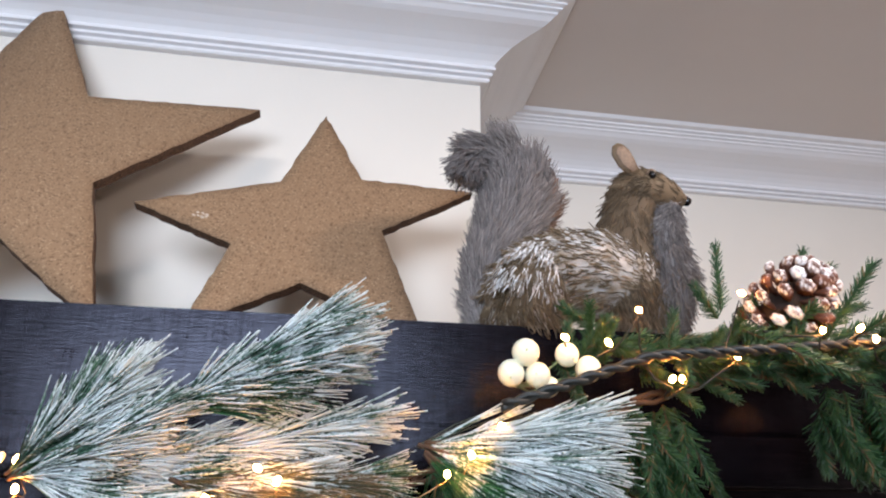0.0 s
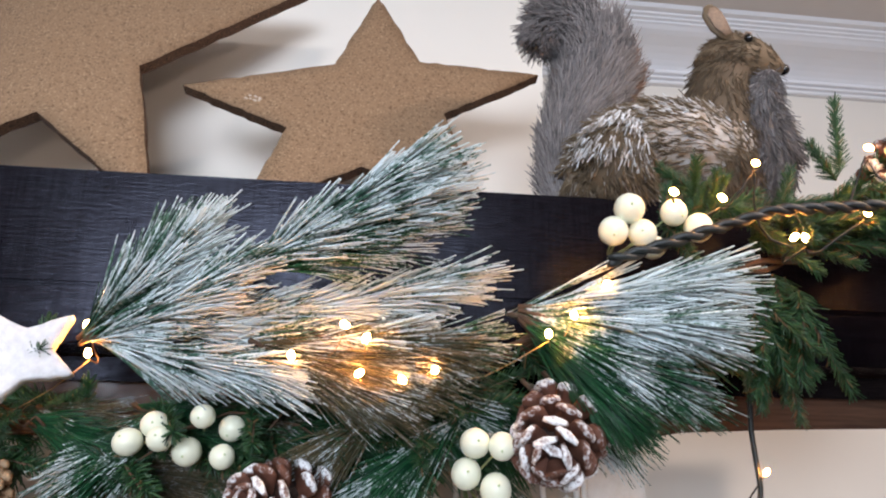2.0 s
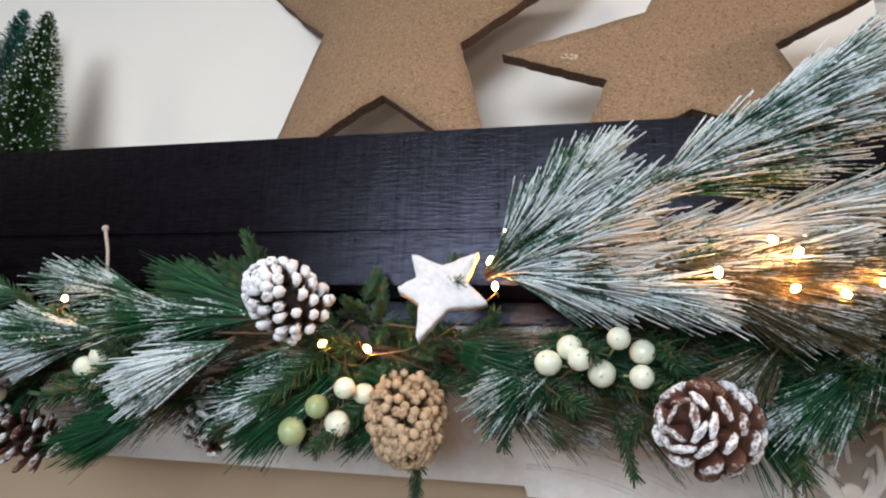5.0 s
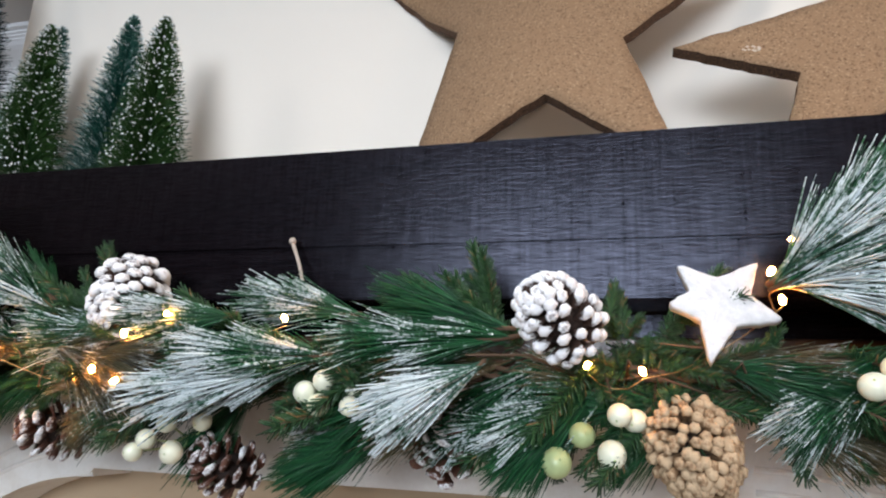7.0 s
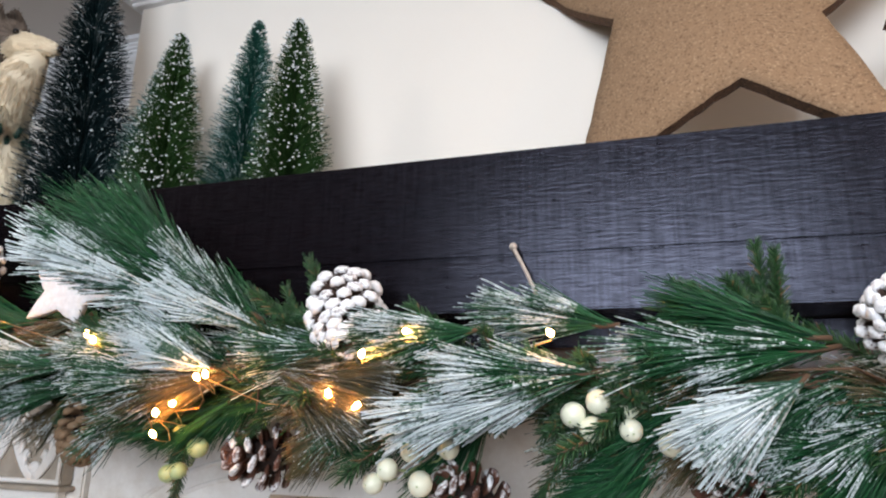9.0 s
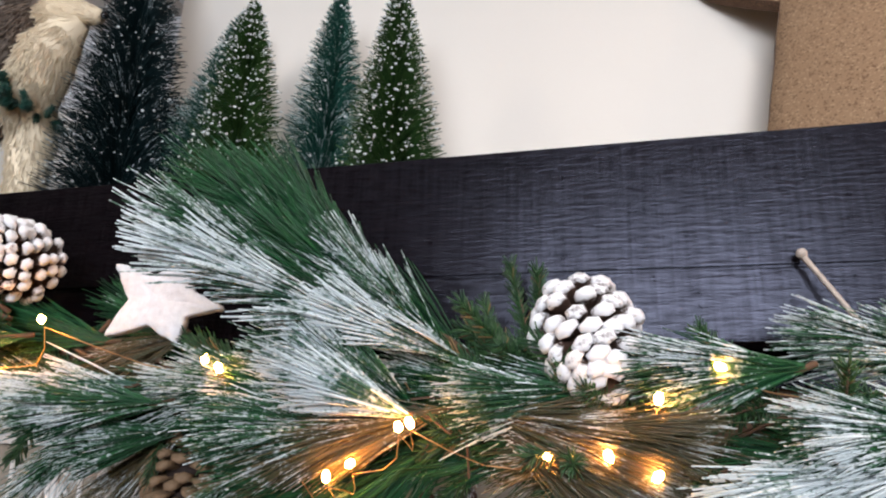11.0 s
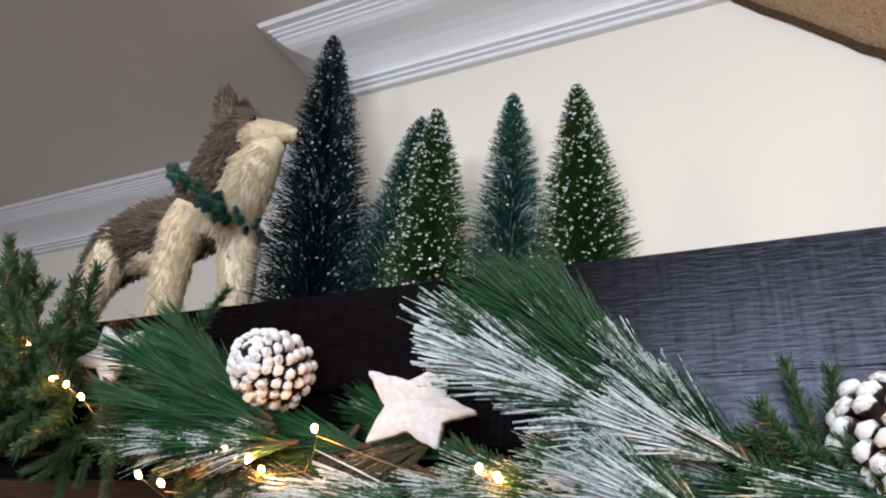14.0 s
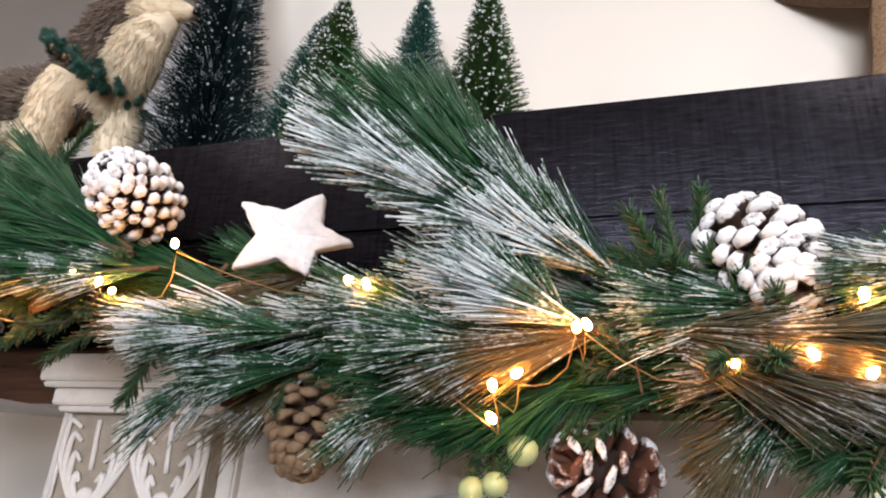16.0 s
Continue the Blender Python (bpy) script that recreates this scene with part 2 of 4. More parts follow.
M_GREY = fur_material("grey plush fur", (0.028, 0.025, 0.025), (0.33, 0.305, 0.30))
M_RUSSET = fur_material("russet plush fur", (0.06, 0.035, 0.025), (0.34, 0.22, 0.16))
M_CREAM = fur_material("cream straw coat", (0.62, 0.49, 0.31), (0.88, 0.80, 0.62))
M_WOLF = fur_material("grey brown coat", (0.004, 0.003, 0.002), (0.25, 0.19, 0.145))
M_EAR = plain("pale ear lining", (0.24, 0.17, 0.12), 0.8, 0.5, 200, 0.6)


def bulb_material():
    m, nt, b = mat_new("warm lit bulb")
    b.inputs["Base Color"].default_value = (1.0, 0.75, 0.4, 1)
    b.inputs["Emission Color"].default_value = (1.0, 0.38, 0.075, 1)
    b.inputs["Emission Strength"].default_value = 350.0
    return m


M_BULB = bulb_material()
M_TREE_DARK = needle_material("navy bristles", (0.003, 0.009, 0.011), (0.010, 0.026, 0.028), -0.55, 0.72, (0.66, 0.76, 0.80))
M_TREE_TEAL = needle_material("frosted teal bristles", (0.010, 0.055, 0.042), (0.028, 0.125, 0.092), -0.42, 0.80, (0.62, 0.74, 0.74))
M_TREE_GREEN = needle_material("green bristles", (0.010, 0.042, 0.012), (0.050, 0.105, 0.028), -0.55, 0.48)


# ---- mesh helpers ----
class Soup:
    """Vertices, faces, material slots and a root-to-tip value for one mesh."""

    def __init__(self):
        self.v, self.f, self.mi, self.along = [], [], [], []

    def add(self, verts, faces, slot=0, along=None):
        o = len(self.v)
        self.v.extend([tuple(p) for p in verts])
        self.f.extend([tuple(i + o for i in q) for q in faces])
        self.mi.extend([slot] * len(faces))
        self.along.extend(along if along else [0.0] * len(verts))

    def strand(self, p, d, length, r, bend=None, slot=0, mid=True):
        d = d.normalized()
        s = d.orthogonal().normalized()
        t = d.cross(s)
        ring = [s * r, (s * -0.5 + t * 0.87) * r, (s * -0.5 - t * 0.87) * r]
        b = bend if bend is not None else Vector((0, 0, 0))
        if mid:
            c1, c2 = p + d * length * 0.55 + b * 0.3, p + d * length + b
            vs = [p + k * 0.8 for k in ring] + [c1 + k for k in ring] + [c2 + k * 0.55 for k in ring]
            fs = [(0, 1, 4, 3), (1, 2, 5, 4), (2, 0, 3, 5), (3, 4, 7, 6), (4, 5, 8, 7), (5, 3, 6, 8), (6, 7, 8)]
            self.add(vs, fs, slot, [0.0] * 3 + [0.55] * 3 + [1.0] * 3)
        else:
            c2 = p + d * length + b
            vs = [p + k for k in ring] + [c2 + k * 0.6 for k in ring]
            self.add(vs, [(0, 1, 4, 3), (1, 2, 5, 4), (2, 0, 3, 5), (3, 4, 5)], slot, [0.0] * 3 + [1.0] * 3)

    def tube(self, pts, radii, segs=8, slot=0, squash=(1, 1), cap=True):
        """A swept tube with its own radius at every point; squash flattens across and along the second axis."""
        pts = [Vector(p) for p in pts]
        if isinstance(radii, (int, float)):
            radii = [radii] * len(pts)
        vs, fs = [], []
        ref = Vector((0, 1, 0))
        for i, p in enumerate(pts):
            d = (pts[min(i + 1, len(pts) - 1)] - pts[max(i - 1, 0)]).normalized()
            s = ref - d * ref.dot(d)
            s = s.normalized() if s.length > 0.05 else d.orthogonal().normalized()
            ref = s
            t = d.cross(s)
            for k in range(segs):
                a = 2 * math.pi * k / segs
                vs.append(p + (s * math.cos(a) * squash[0] + t * math.sin(a) * squash[1]) * radii[i])
        for i in range(len(pts) - 1):
            for k in range(segs):
                k2 = (k + 1) % segs
                fs.append((i * segs + k, i * segs + k2, (i + 1) * segs + k2, (i + 1) * segs + k))
        if cap:
            fs.append(tuple(reversed(range(segs))))
            fs.append(tuple(range((len(pts) - 1) * segs, len(pts) * segs)))
        self.add(vs, fs, slot)

    def ball(self, c, r, slot=0, n=10, squash=(1, 1, 1)):
        vs, fs = [], []
        rows = max(4, n // 2 + 1)
        for i in range(1, rows):
            th = math.pi * i / rows
            for k in range(n):
                a = 2 * math.pi * k / n
                vs.append((c[0] + r * squash[0] * math.sin(th) * math.cos(a), c[1] + r * squash[1] * math.sin(th) * math.sin(a), c[2] + r * squash[2] * math.cos(th)))
        top, bot = len(vs), len(vs) + 1
        vs += [(c[0], c[1], c[2] + r * squash[2]), (c[0], c[1], c[2] - r * squash[2])]
        for i in range(rows - 2):
            for k in range(n):
                k2 = (k + 1) % n
                fs.append((i * n + k, (i + 1) * n + k, (i + 1) * n + k2, i * n + k2))
        for k in range(n):
            k2 = (k + 1) % n
            fs.append((top, k, k2))
            fs.append((bot, (rows - 2) * n + k2, (rows - 2) * n + k))
        self.add(vs, fs, slot)

    def mesh(self, name, mats, smooth=True):
        me = bpy.data.meshes.new(name)
        me.from_pydata(self.v, [], self.f)
        for m in mats:
            me.materials.append(m)
        me.polygons.foreach_set("material_index", self.mi)
        if smooth:
            me.polygons.foreach_set("use_smooth", [True] * len(self.f))
        at = me.attributes.new("along", 'FLOAT', 'POINT')
        at.data.foreach_set("value", self.along)
        me.update()
        return me


def soup_object(name, soup, mats, parent=None, label="", smooth=True):
    ob = new(name, soup.mesh(name, mats, smooth))
    if parent is not None:
        ob.parent = parent
    if label:
        ob["label"] = label
    return ob


def part(name, bm, material, parent=None, label="", smooth=False):
    bmesh.ops.recalc_face_normals(bm, faces=bm.faces)
    me = bpy.data.meshes.new(name)
    bm.to_mesh(me)
    bm.free()
    me.materials.append(material)
    if smooth:
        me.polygons.foreach_set("use_smooth", [True] * len(me.polygons))
    ob = new(name, me)
    if parent is not None:
        ob.parent = parent
    if label:
        ob["label"] = label
    return ob


def box_bm(x0, x1, y0, y1, z0, z1, bev=0.0, bm=None):
    bm = bm or bmesh.new()
    r = bmesh.ops.create_cube(bm, size=1.0)
    for v in r["verts"]:
        v.co = Vector((x0 + (v.co.x + 0.5) * (x1 - x0), y0 + (v.co.y + 0.5) * (y1 - y0), z0 + (v.co.z + 0.5) * (z1 - z0)))
    if bev:
        es = list({e for v in r["verts"] for e in v.link_edges})
        bmesh.ops.bevel(bm, geom=es, offset=bev, segments=2, affect='EDGES')
    return bm


def prism_bm(outline, y0, y1, bev=0.0):
    """An outline in x and z, pushed back from y0 to y1."""
    bm = bmesh.new()
    a = [bm.verts.new((x, y0, z)) for x, z in outline]
    b = [bm.verts.new((x, y1, z)) for x, z in outline]
    bm.faces.new(a)
    bm.faces.new(list(reversed(b)))
    for i in range(len(a)):
        j = (i + 1) % len(a)
        bm.faces.new((a[j], a[i], b[i], b[j]))
    if bev:
        bmesh.ops.bevel(bm, geom=[e for e in bm.edges if all(v in a for v in e.verts)], offset=bev, segments=2, affect='EDGES')
    return bm


def empty(name, label, category, group="", kind="", at=(0, 0, 0)):
    ob = new(name)
    ob.location = at
    ob.empty_display_size = 0.05
    return tagged(ob, label, category, group, kind)


def structure(name, bm, material, label, category):
    return tagged(part(name, bm, material), label, category, kind="structure")


# ---- the room ----
T = 0.12
structure("floor", box_bm(SIDE_L, SIDE_R, BACK_Y, ALCOVE_Y, -T, 0), M_FLOOR, "plain brown floor out of view, kept dark to cut bounce light", "floor")
structure("ceiling", box_bm(SIDE_L - T, SIDE_R + T, BACK_Y - T, ALCOVE_Y + T, CEIL_Z, CEIL_Z + T), M_CEIL, "flat painted beige grey ceiling", "ceiling")
structure("wall_alcove_left", box_bm(SIDE_L, BREAST_L, ALCOVE_Y, ALCOVE_Y + T, 0, CEIL_Z), M_WALL, "cream painted alcove wall beside the chimney breast", "wall")
structure("wall_alcove_right", box_bm(BREAST_R, SIDE_R, ALCOVE_Y, ALCOVE_Y + T, 0, CEIL_Z), M_WALL, "cream painted alcove wall beside the chimney breast", "wall")
structure("chimney_breast", box_bm(BREAST_L, BREAST_R, WALL_Y, ALCOVE_Y + T, 0, CEIL_Z), M_WALL, "cream painted chimney breast above the mantel", "wall")
# Walls out of view, their colours chosen to shape the bounce light.
structure("wall_left", box_bm(SIDE_L - T, SIDE_L, BACK_Y, ALCOVE_Y + T, 0, CEIL_Z), M_UNSEEN_DARK, "plain unseen side wall, darkened to cut bounce light", "wall")
structure("wall_right", box_bm(SIDE_R, SIDE_R + T, BACK_Y, ALCOVE_Y + T, 0, CEIL_Z), M_UNSEEN_WARM, "plain unseen side wall, coloured to bounce warm light", "wall")
for _n, _b in (("wall_back_left", (SIDE_L - T, WIN[0], 0, CEIL_Z)), ("wall_back_right", (WIN[1], SIDE_R + T, 0, CEIL_Z)), ("wall_back_below", (WIN[0], WIN[1], 0, WIN[2])), ("wall_back_above", (WIN[0], WIN[1], WIN[3], CEIL_Z))):
    structure(_n, box_bm(_b[0], _b[1], BACK_Y - T, BACK_Y, _b[2], _b[3]), M_UNSEEN_DARK, "plain unseen wall round the window, darkened to cut bounce light", "wall")

CROWN = [(0, 0), (0.011, 0), (0.013, 0.004), (0.013, 0.010), (0.009, 0.013), (0.017, 0.016), (0.017, 0.023), (0.013, 0.026), (0.022, 0.029), (0.022, 0.037), (0.019, 0.041),
         (0.024, 0.052), (0.032, 0.064), (0.043, 0.076), (0.057, 0.086), (0.072, 0.093), (0.084, 0.098), (0.093, 0.105), (0.099, 0.114), (0.103, 0.117), (0.103, 0.122), (0.109, 0.125), (0.109, 0.130), (0.115, 0.133), (0.115, 0.139), (0.126, 0.141), (0.130, 0.152)]


def crown_moulding():
    path = [((SIDE_L, ALCOVE_Y), (0, -1)), ((BREAST_L, ALCOVE_Y), (-1, -1)), ((BREAST_L, WALL_Y), (-1, -1)), ((BREAST_R, WALL_Y), (1, -1)), ((BREAST_R, ALCOVE_Y), (1, -1)), ((SIDE_R, ALCOVE_Y), (0, -1))]
    bm = bmesh.new()
    rows = [[bm.verts.new((p[0] + n[0] * o * 1.33, p[1] + n[1] * o * 1.33, CROWN_Z + z * 0.846)) for o, z in CROWN] for p, n in path]
    for a, b in zip(rows, rows[1:]):
        for i in range(len(CROWN) - 1):
            bm.faces.new((a[i], b[i], b[i + 1], a[i + 1]))
    return structure("crown_moulding_trim", bm, M_CROWN, "white ribbed plaster crown moulding round the ceiling", "moulding")


crown_moulding()


# Trim ring for an unseen lamp, the added right one included.
def downlight(x, y):
    root = empty("unseen_downlight", "round white downlight assumed in the ceiling, out of view", "ceiling light", "recessed downlights", at=(x, y, CEIL_Z))
    s = Soup()
    pts = [(0.115 * math.cos(a), 0.115 * math.sin(a), -0.006) for a in [2 * math.pi * i / 32 for i in range(33)]]
    s.tube(pts, 0.010, 6)
    soup_object("trim_ring", s, [M_CROWN], root)


for _x, _y in DOWNLIGHTS:
    downlight(_x, _y)


# ---- mantel and surround ----
def mantel():
    root = empty("mantel_shelf", "long dark espresso wooden mantel shelf", "mantel shelf")
    part("beam", box_bm(BEAM_L, BEAM_R, 0.0, WALL_Y - 0.002, 1.5275, SHELF_Z, 0.003), M_BEAM, root)
    part("lower_beam", box_bm(BEAM_L, BEAM_R, 0.0012, WALL_Y - 0.002, SHELF_Z - BEAM_H, 1.5270, 0.002), M_BEAM, root)
    zt = SHELF_Z - BEAM_H - 0.001
    low = [(BEAM_L + 0.03, zt), (BEAM_L + 0.03, 1.412), (-1.20, 1.396), (-1.05, 1.382), (-0.98, 1.374), (1.05, 1.384), (1.12, 1.396), (1.26, 1.402), (BEAM_R - 0.03, 1.410), (BEAM_R - 0.03, zt)]
    part("bed_moulding", prism_bm(low, 0.115, WALL_Y - 0.002, 0.004), M_BED, root, "glossy brown lower board under the shelf")
    part("lip", box_bm(BEAM_L + 0.06, BEAM_R - 0.06, 0.100, 0.1145, 1.440, zt - 0.001, 0.002), M_BEAM, root)


mantel()


def relief(x0, x1, z0, z1, y, parent):
    """Carved leaf scrolls on a capital."""
    s = Soup()
    w, h = (x1 - x0) / 2, z1 - z0
    for u in range(2):
        cx = x0 + w * (u + 0.5)
        for side in (-1, 1):
            for k, (a, z_lo, z_hi) in enumerate(((0.46, 0.04, 0.96), (0.37, 0.06, 0.82), (0.28, 0.08, 0.62), (0.19, 0.10, 0.42))):
                pts = []
                for i in range(22):
                    t = i / 21
                    reach = a * min(1.0, (t * 2.2) ** 0.6) if t < 0.72 else a - (a * 0.42) * ((t - 0.72) / 0.28) ** 1.3
                    zz = z_lo + (z_hi - z_lo) * min(t / 0.80, 1.0) - (0.09 * ((t - 0.80) / 0.20) if t > 0.80 else 0.0)
                    pts.append((cx + side * w * reach, y - 0.0012, z0 + h * zz))
                s.tube(pts, [0.0024 + 0.0020 * math.sin(math.pi * i / 21) for i in range(22)], 6)
        s.ball((cx, y, z0 + 0.20 * h), 0.012, 0, 12, (1, 0.45, 0.8))
        s.tube([(cx + 0.004 * math.sin(q * 30), y - 0.0005, z0 + h * (0.45 + 0.5 * q)) for q in (0, 0.2, 0.4, 0.6, 0.8, 1.0)], 0.0032, 6)
    s.ball((x0 + w, y - 0.003, z1 - 0.010), 0.012, 0, 12, (1.5, 0.7, 0.8))
    s.tube([(x0, y - 0.001, z0 + 0.004), (x1, y - 0.001, z0 + 0.004)], 0.004, 6)
    s.tube([(x0 + 0.003, y - 0.001, z0), (x0 + 0.003, y - 0.001, z1)], 0.003, 6)
    s.tube([(x1 - 0.003, y - 0.001, z0), (x1 - 0.003, y - 0.001, z1)], 0.003, 6)
    return soup_object("carved_leaves", s, [M_STONE], parent)


def surround():
    root = empty("fireplace_surround", "antiqued cream stone fireplace surround with carved capitals", "fireplace")
    for x0, x1, o0, o1 in ((0.797, 1.005, 0.79, 1.088), (-0.928, -0.720, -0.965, -0.70)):
        part("pilaster_back", box_bm(o0, o1, 0.155, WALL_Y - 0.003, 0.0, 1.383, 0.003), M_STONE, root)
        shaft = part("pilaster", box_bm(x0 + 0.008, x1 - 0.008, 0.137, 0.1545, 0.12, 1.244, 0.002), M_STONE, root)
        for i in range(5):
            fx = x0 + 0.035 + i * (x1 - x0 - 0.07) / 4
            s = Soup()
            s.tube([(fx, 0.137, 0.2), (fx, 0.137, 1.215)], 0.009, 10)
            soup_object("flute", s, [M_STONE], shaft)
        cap = part("capital", box_bm(x0, x1, 0.132, 0.1545, 1.248, 1.366, 0.002), M_STONE_BROWN, root, "dark brown capital block")
        part("necking", box_bm(x0 - 0.008, x1 + 0.008, 0.124, 0.1545, 1.2400, 1.2476, 0.002), M_STONE_BROWN, root)
        relief(x0, x1, 1.250, 1.364, 0.130, cap)
        for zz0, zz1, g in ((1.3665, 1.373, 0.006), (1.3732, 1.393, 0.012), (1.3932, 1.400, 0.022), (1.4002, 1.432, 0.026)):
            part("abacus_moulding", box_bm(x0 - g, x1 + g, 0.120 - g, 0.1545, zz0, zz1, 0.002), M_STONE, root)
    arch = [(-0.70, 1.383), (-0.70, 0.0), (-0.655, 0.0), (-0.655, 1.02)]
    n = 14
    arch += [(-0.655 + 0.27 * (1 - math.cos(math.pi / 2 * i / n)), 1.02 + 0.22 * math.sin(math.pi / 2 * i / n)) for i in range(1, n + 1)]
    arch += [(-0.385, 1.255), (0.505, 1.255)]
    arch += [(0.505 + 0.27 * math.sin(math.pi / 2 * i / n), 1.02 + 0.22 * math.cos(math.pi / 2 * i / n)) for i in range(0, n + 1)]
    arch += [(0.775, 0.0), (0.79, 0.0), (0.79, 1.383)]
    part("frieze", prism_bm(arch, 0.165, 0.25, 0.003), M_STONE, root)
    for sgn, cx in ((-1, -0.385), (1, 0.505)):
        for rr in (0.035, 0.060):
            s = Soup()
            s.tube([(cx + sgn * (0.27 + rr) * math.sin(q), 0.166, 1.02 + (0.22 + rr) * math.cos(q)) for q in [math.pi / 2 * i / 20 for i in range(21)]], 0.004, 6)
            soup_object("arch_bead", s, [M_STONE], root)
    part("inner_board", box_bm(-0.699, 0.789, 0.252, 0.30, 0.0, 1.34), M_TAN, root, "tan board behind the arched opening")
    part("hearth", box_bm(-1.1, 1.2, -0.35, 0.134, 0.001, 0.05, 0.004), M_STONE, root)


surround()


# ---- cork stars ----
def cork_star(label, pts, seed, warp=0.0):
    """Outline in x and z on a board that leans back against the wall."""
    rng = random.Random(seed)
    out = []
    for i, (a, b) in enumerate(zip(pts, pts[1:] + pts[:1])):
        for k in range(14):
            t = k / 14
            j = 0.0016 if k else 0.0005
            out.append((a[0] + (b[0] - a[0]) * t + rng.uniform(-j, j), a[1] + (b[1] - a[1]) * t + rng.uniform(-j, j)))
    bm = bmesh.new()
    slope, thick = 0.33, 0.018

    def settle(v):
        return 0.405 - 0.02 * math.log(1 + math.exp((0.405 - v) / 0.02))

    def place(x, z, back):
        return (x, settle(0.158 + slope * (z - SHELF_Z) + warp * max(0.0, 0.29 - x) ** 2) + back * 0.95, z - back * 0.31)
    front = [bm.verts.new(place(x, z, 0.0)) for x, z in out]
    rear = [bm.verts.new(place(x, z, thick)) for x, z in out]
    mx, mz = sum(p[0] for p in pts) / len(pts), sum(p[1] for p in pts) / len(pts)
    def shrink(k, back):
        return [bm.verts.new(place(mx + (x - mx) * k, mz + (z - mz) * k, back)) for x, z in out]
    fr = [front] + [shrink(k, 0.0) for k in (0.8, 0.6, 0.4, 0.2)]
    rr = [rear] + [shrink(k, thick) for k in (0.6, 0.2)]
    n = len(out)
    for i in range(n):
        j = (i + 1) % n
        for a, b in zip(fr, fr[1:]):
            bm.faces.new((a[i], a[j], b[j], b[i]))
        for a, b in zip(rr, rr[1:]):
            bm.faces.new((a[j], a[i], b[i], b[j]))
        bm.faces.new((front[j], front[i], rear[i], rear[j])).material_index = 1
    bm.faces.new(fr[-1])
    bm.faces.new(list(reversed(rr[-1])))
    ob = part("cork_star", bm, M_CORK)
    ob.data.materials.append(M_CORK_EDGE)
    for f in ob.data.polygons:
        f.use_smooth = f.material_index == 0
    return tagged(ob, label, "star decoration", "cork stars")


cork_star("large brown cork star with dark edges leaning on the wall", [(0.178, 2.385), (0.315, 2.108), (0.608, 2.115), (0.378, 1.912), (0.452, 1.662), (0.265, 1.812), (0.024, 1.664), (0.097, 2.008), (-0.205, 2.300), (0.085, 2.190)], 1, 1.5)
cork_star("smaller brown cork star with dark edges leaning on the wall", [(0.727, 2.116), (0.799, 1.965), (0.992, 1.955), (0.835, 1.858), (0.905, 1.662), (0.717, 1.750), (0.560, 1.662), (0.606, 1.811), (0.448, 1.880), (0.665, 1.946)], 2)


# ---- bristle trees ----
def bristle_tree(label, x, y, h, r, mat, crumbs, seed, n=3600, lean=0.0):
    rng = random.Random(seed)
    root = empty("bristle_tree", label, "decorative tree", "bristle trees", at=(x, y, SHELF_Z))
    root.rotation_euler = (0, lean, 0)
    s = Soup()
    s.tube([(0, 0, 0.0), (0, 0, 0.012)], 0.032, 20)
    soup_object("wooden_base", s, [M_TWIG], root)
    s = Soup()
    s.tube([(0, 0, 0.012), (0, 0, h * 0.97)], [0.004, 0.002], 6)
    soup_object("wire_trunk", s, [M_WIRE], root)
    s, c = Soup(), Soup()
    z0 = 0.03
    for i in range(n):
        q = rng.random() ** 1.15
        z = z0 + (h - z0) * q
        rr = r * (1 - q) ** 0.68 * (1.0 if q > 0.07 else 0.8 + 3 * q) + 0.006
        a = i * 2.39996 + rng.uniform(-0.25, 0.25)
        layer = 0.85 + 0.15 * math.sin(z * 420)
        d = Vector((math.cos(a), math.sin(a), rng.uniform(0.10, 0.45)))
        length = rr * rng.uniform(0.86, 1.06) * layer
        s.strand(Vector((0, 0, z - 0.25 * length)), d, length, 0.00088, None, 0, False)
        if crumbs and rng.random() < crumbs:
            p = Vector((0, 0, z - 0.25 * length)) + d.normalized() * length * rng.uniform(0.86, 1.0)
            c.ball(p, rng.uniform(0.0008, 0.0022), 0, 5, (rng.uniform(0.7, 1.8), rng.uniform(0.7, 1.5), rng.uniform(0.6, 1.2)))
    soup_object("bristles", s, [mat], root, "", False)
    if crumbs:
        soup_object("snow_flock", c, [M_SNOW], root, "white flock crumbs on the bristle tips")["kind"] = "stuff"
    return root


bristle_tree("tall navy green bristle tree dusted with frost", -0.915, 0.255, 0.675, 0.132, M_TREE_DARK, 0.07, 11, 7500, -0.055)
bristle_tree("frosted teal bristle tree behind another", -0.846, 0.315, 0.474, 0.104, M_TREE_TEAL, 0.05, 12, 4600, 0.17)
bristle_tree("green bristle tree with white snow crumbs", -0.683, 0.215, 0.398, 0.090, M_TREE_GREEN, 0.30, 13, 4200)
bristle_tree("frosted teal bristle tree standing by the wall", -0.592, 0.305, 0.464, 0.096, M_TREE_TEAL, 0.03, 14, 4200, 0.03)
bristle_tree("green bristle tree with white snow crumbs", -0.452, 0.250, 0.408, 0.093, M_TREE_GREEN, 0.26, 15, 4200)


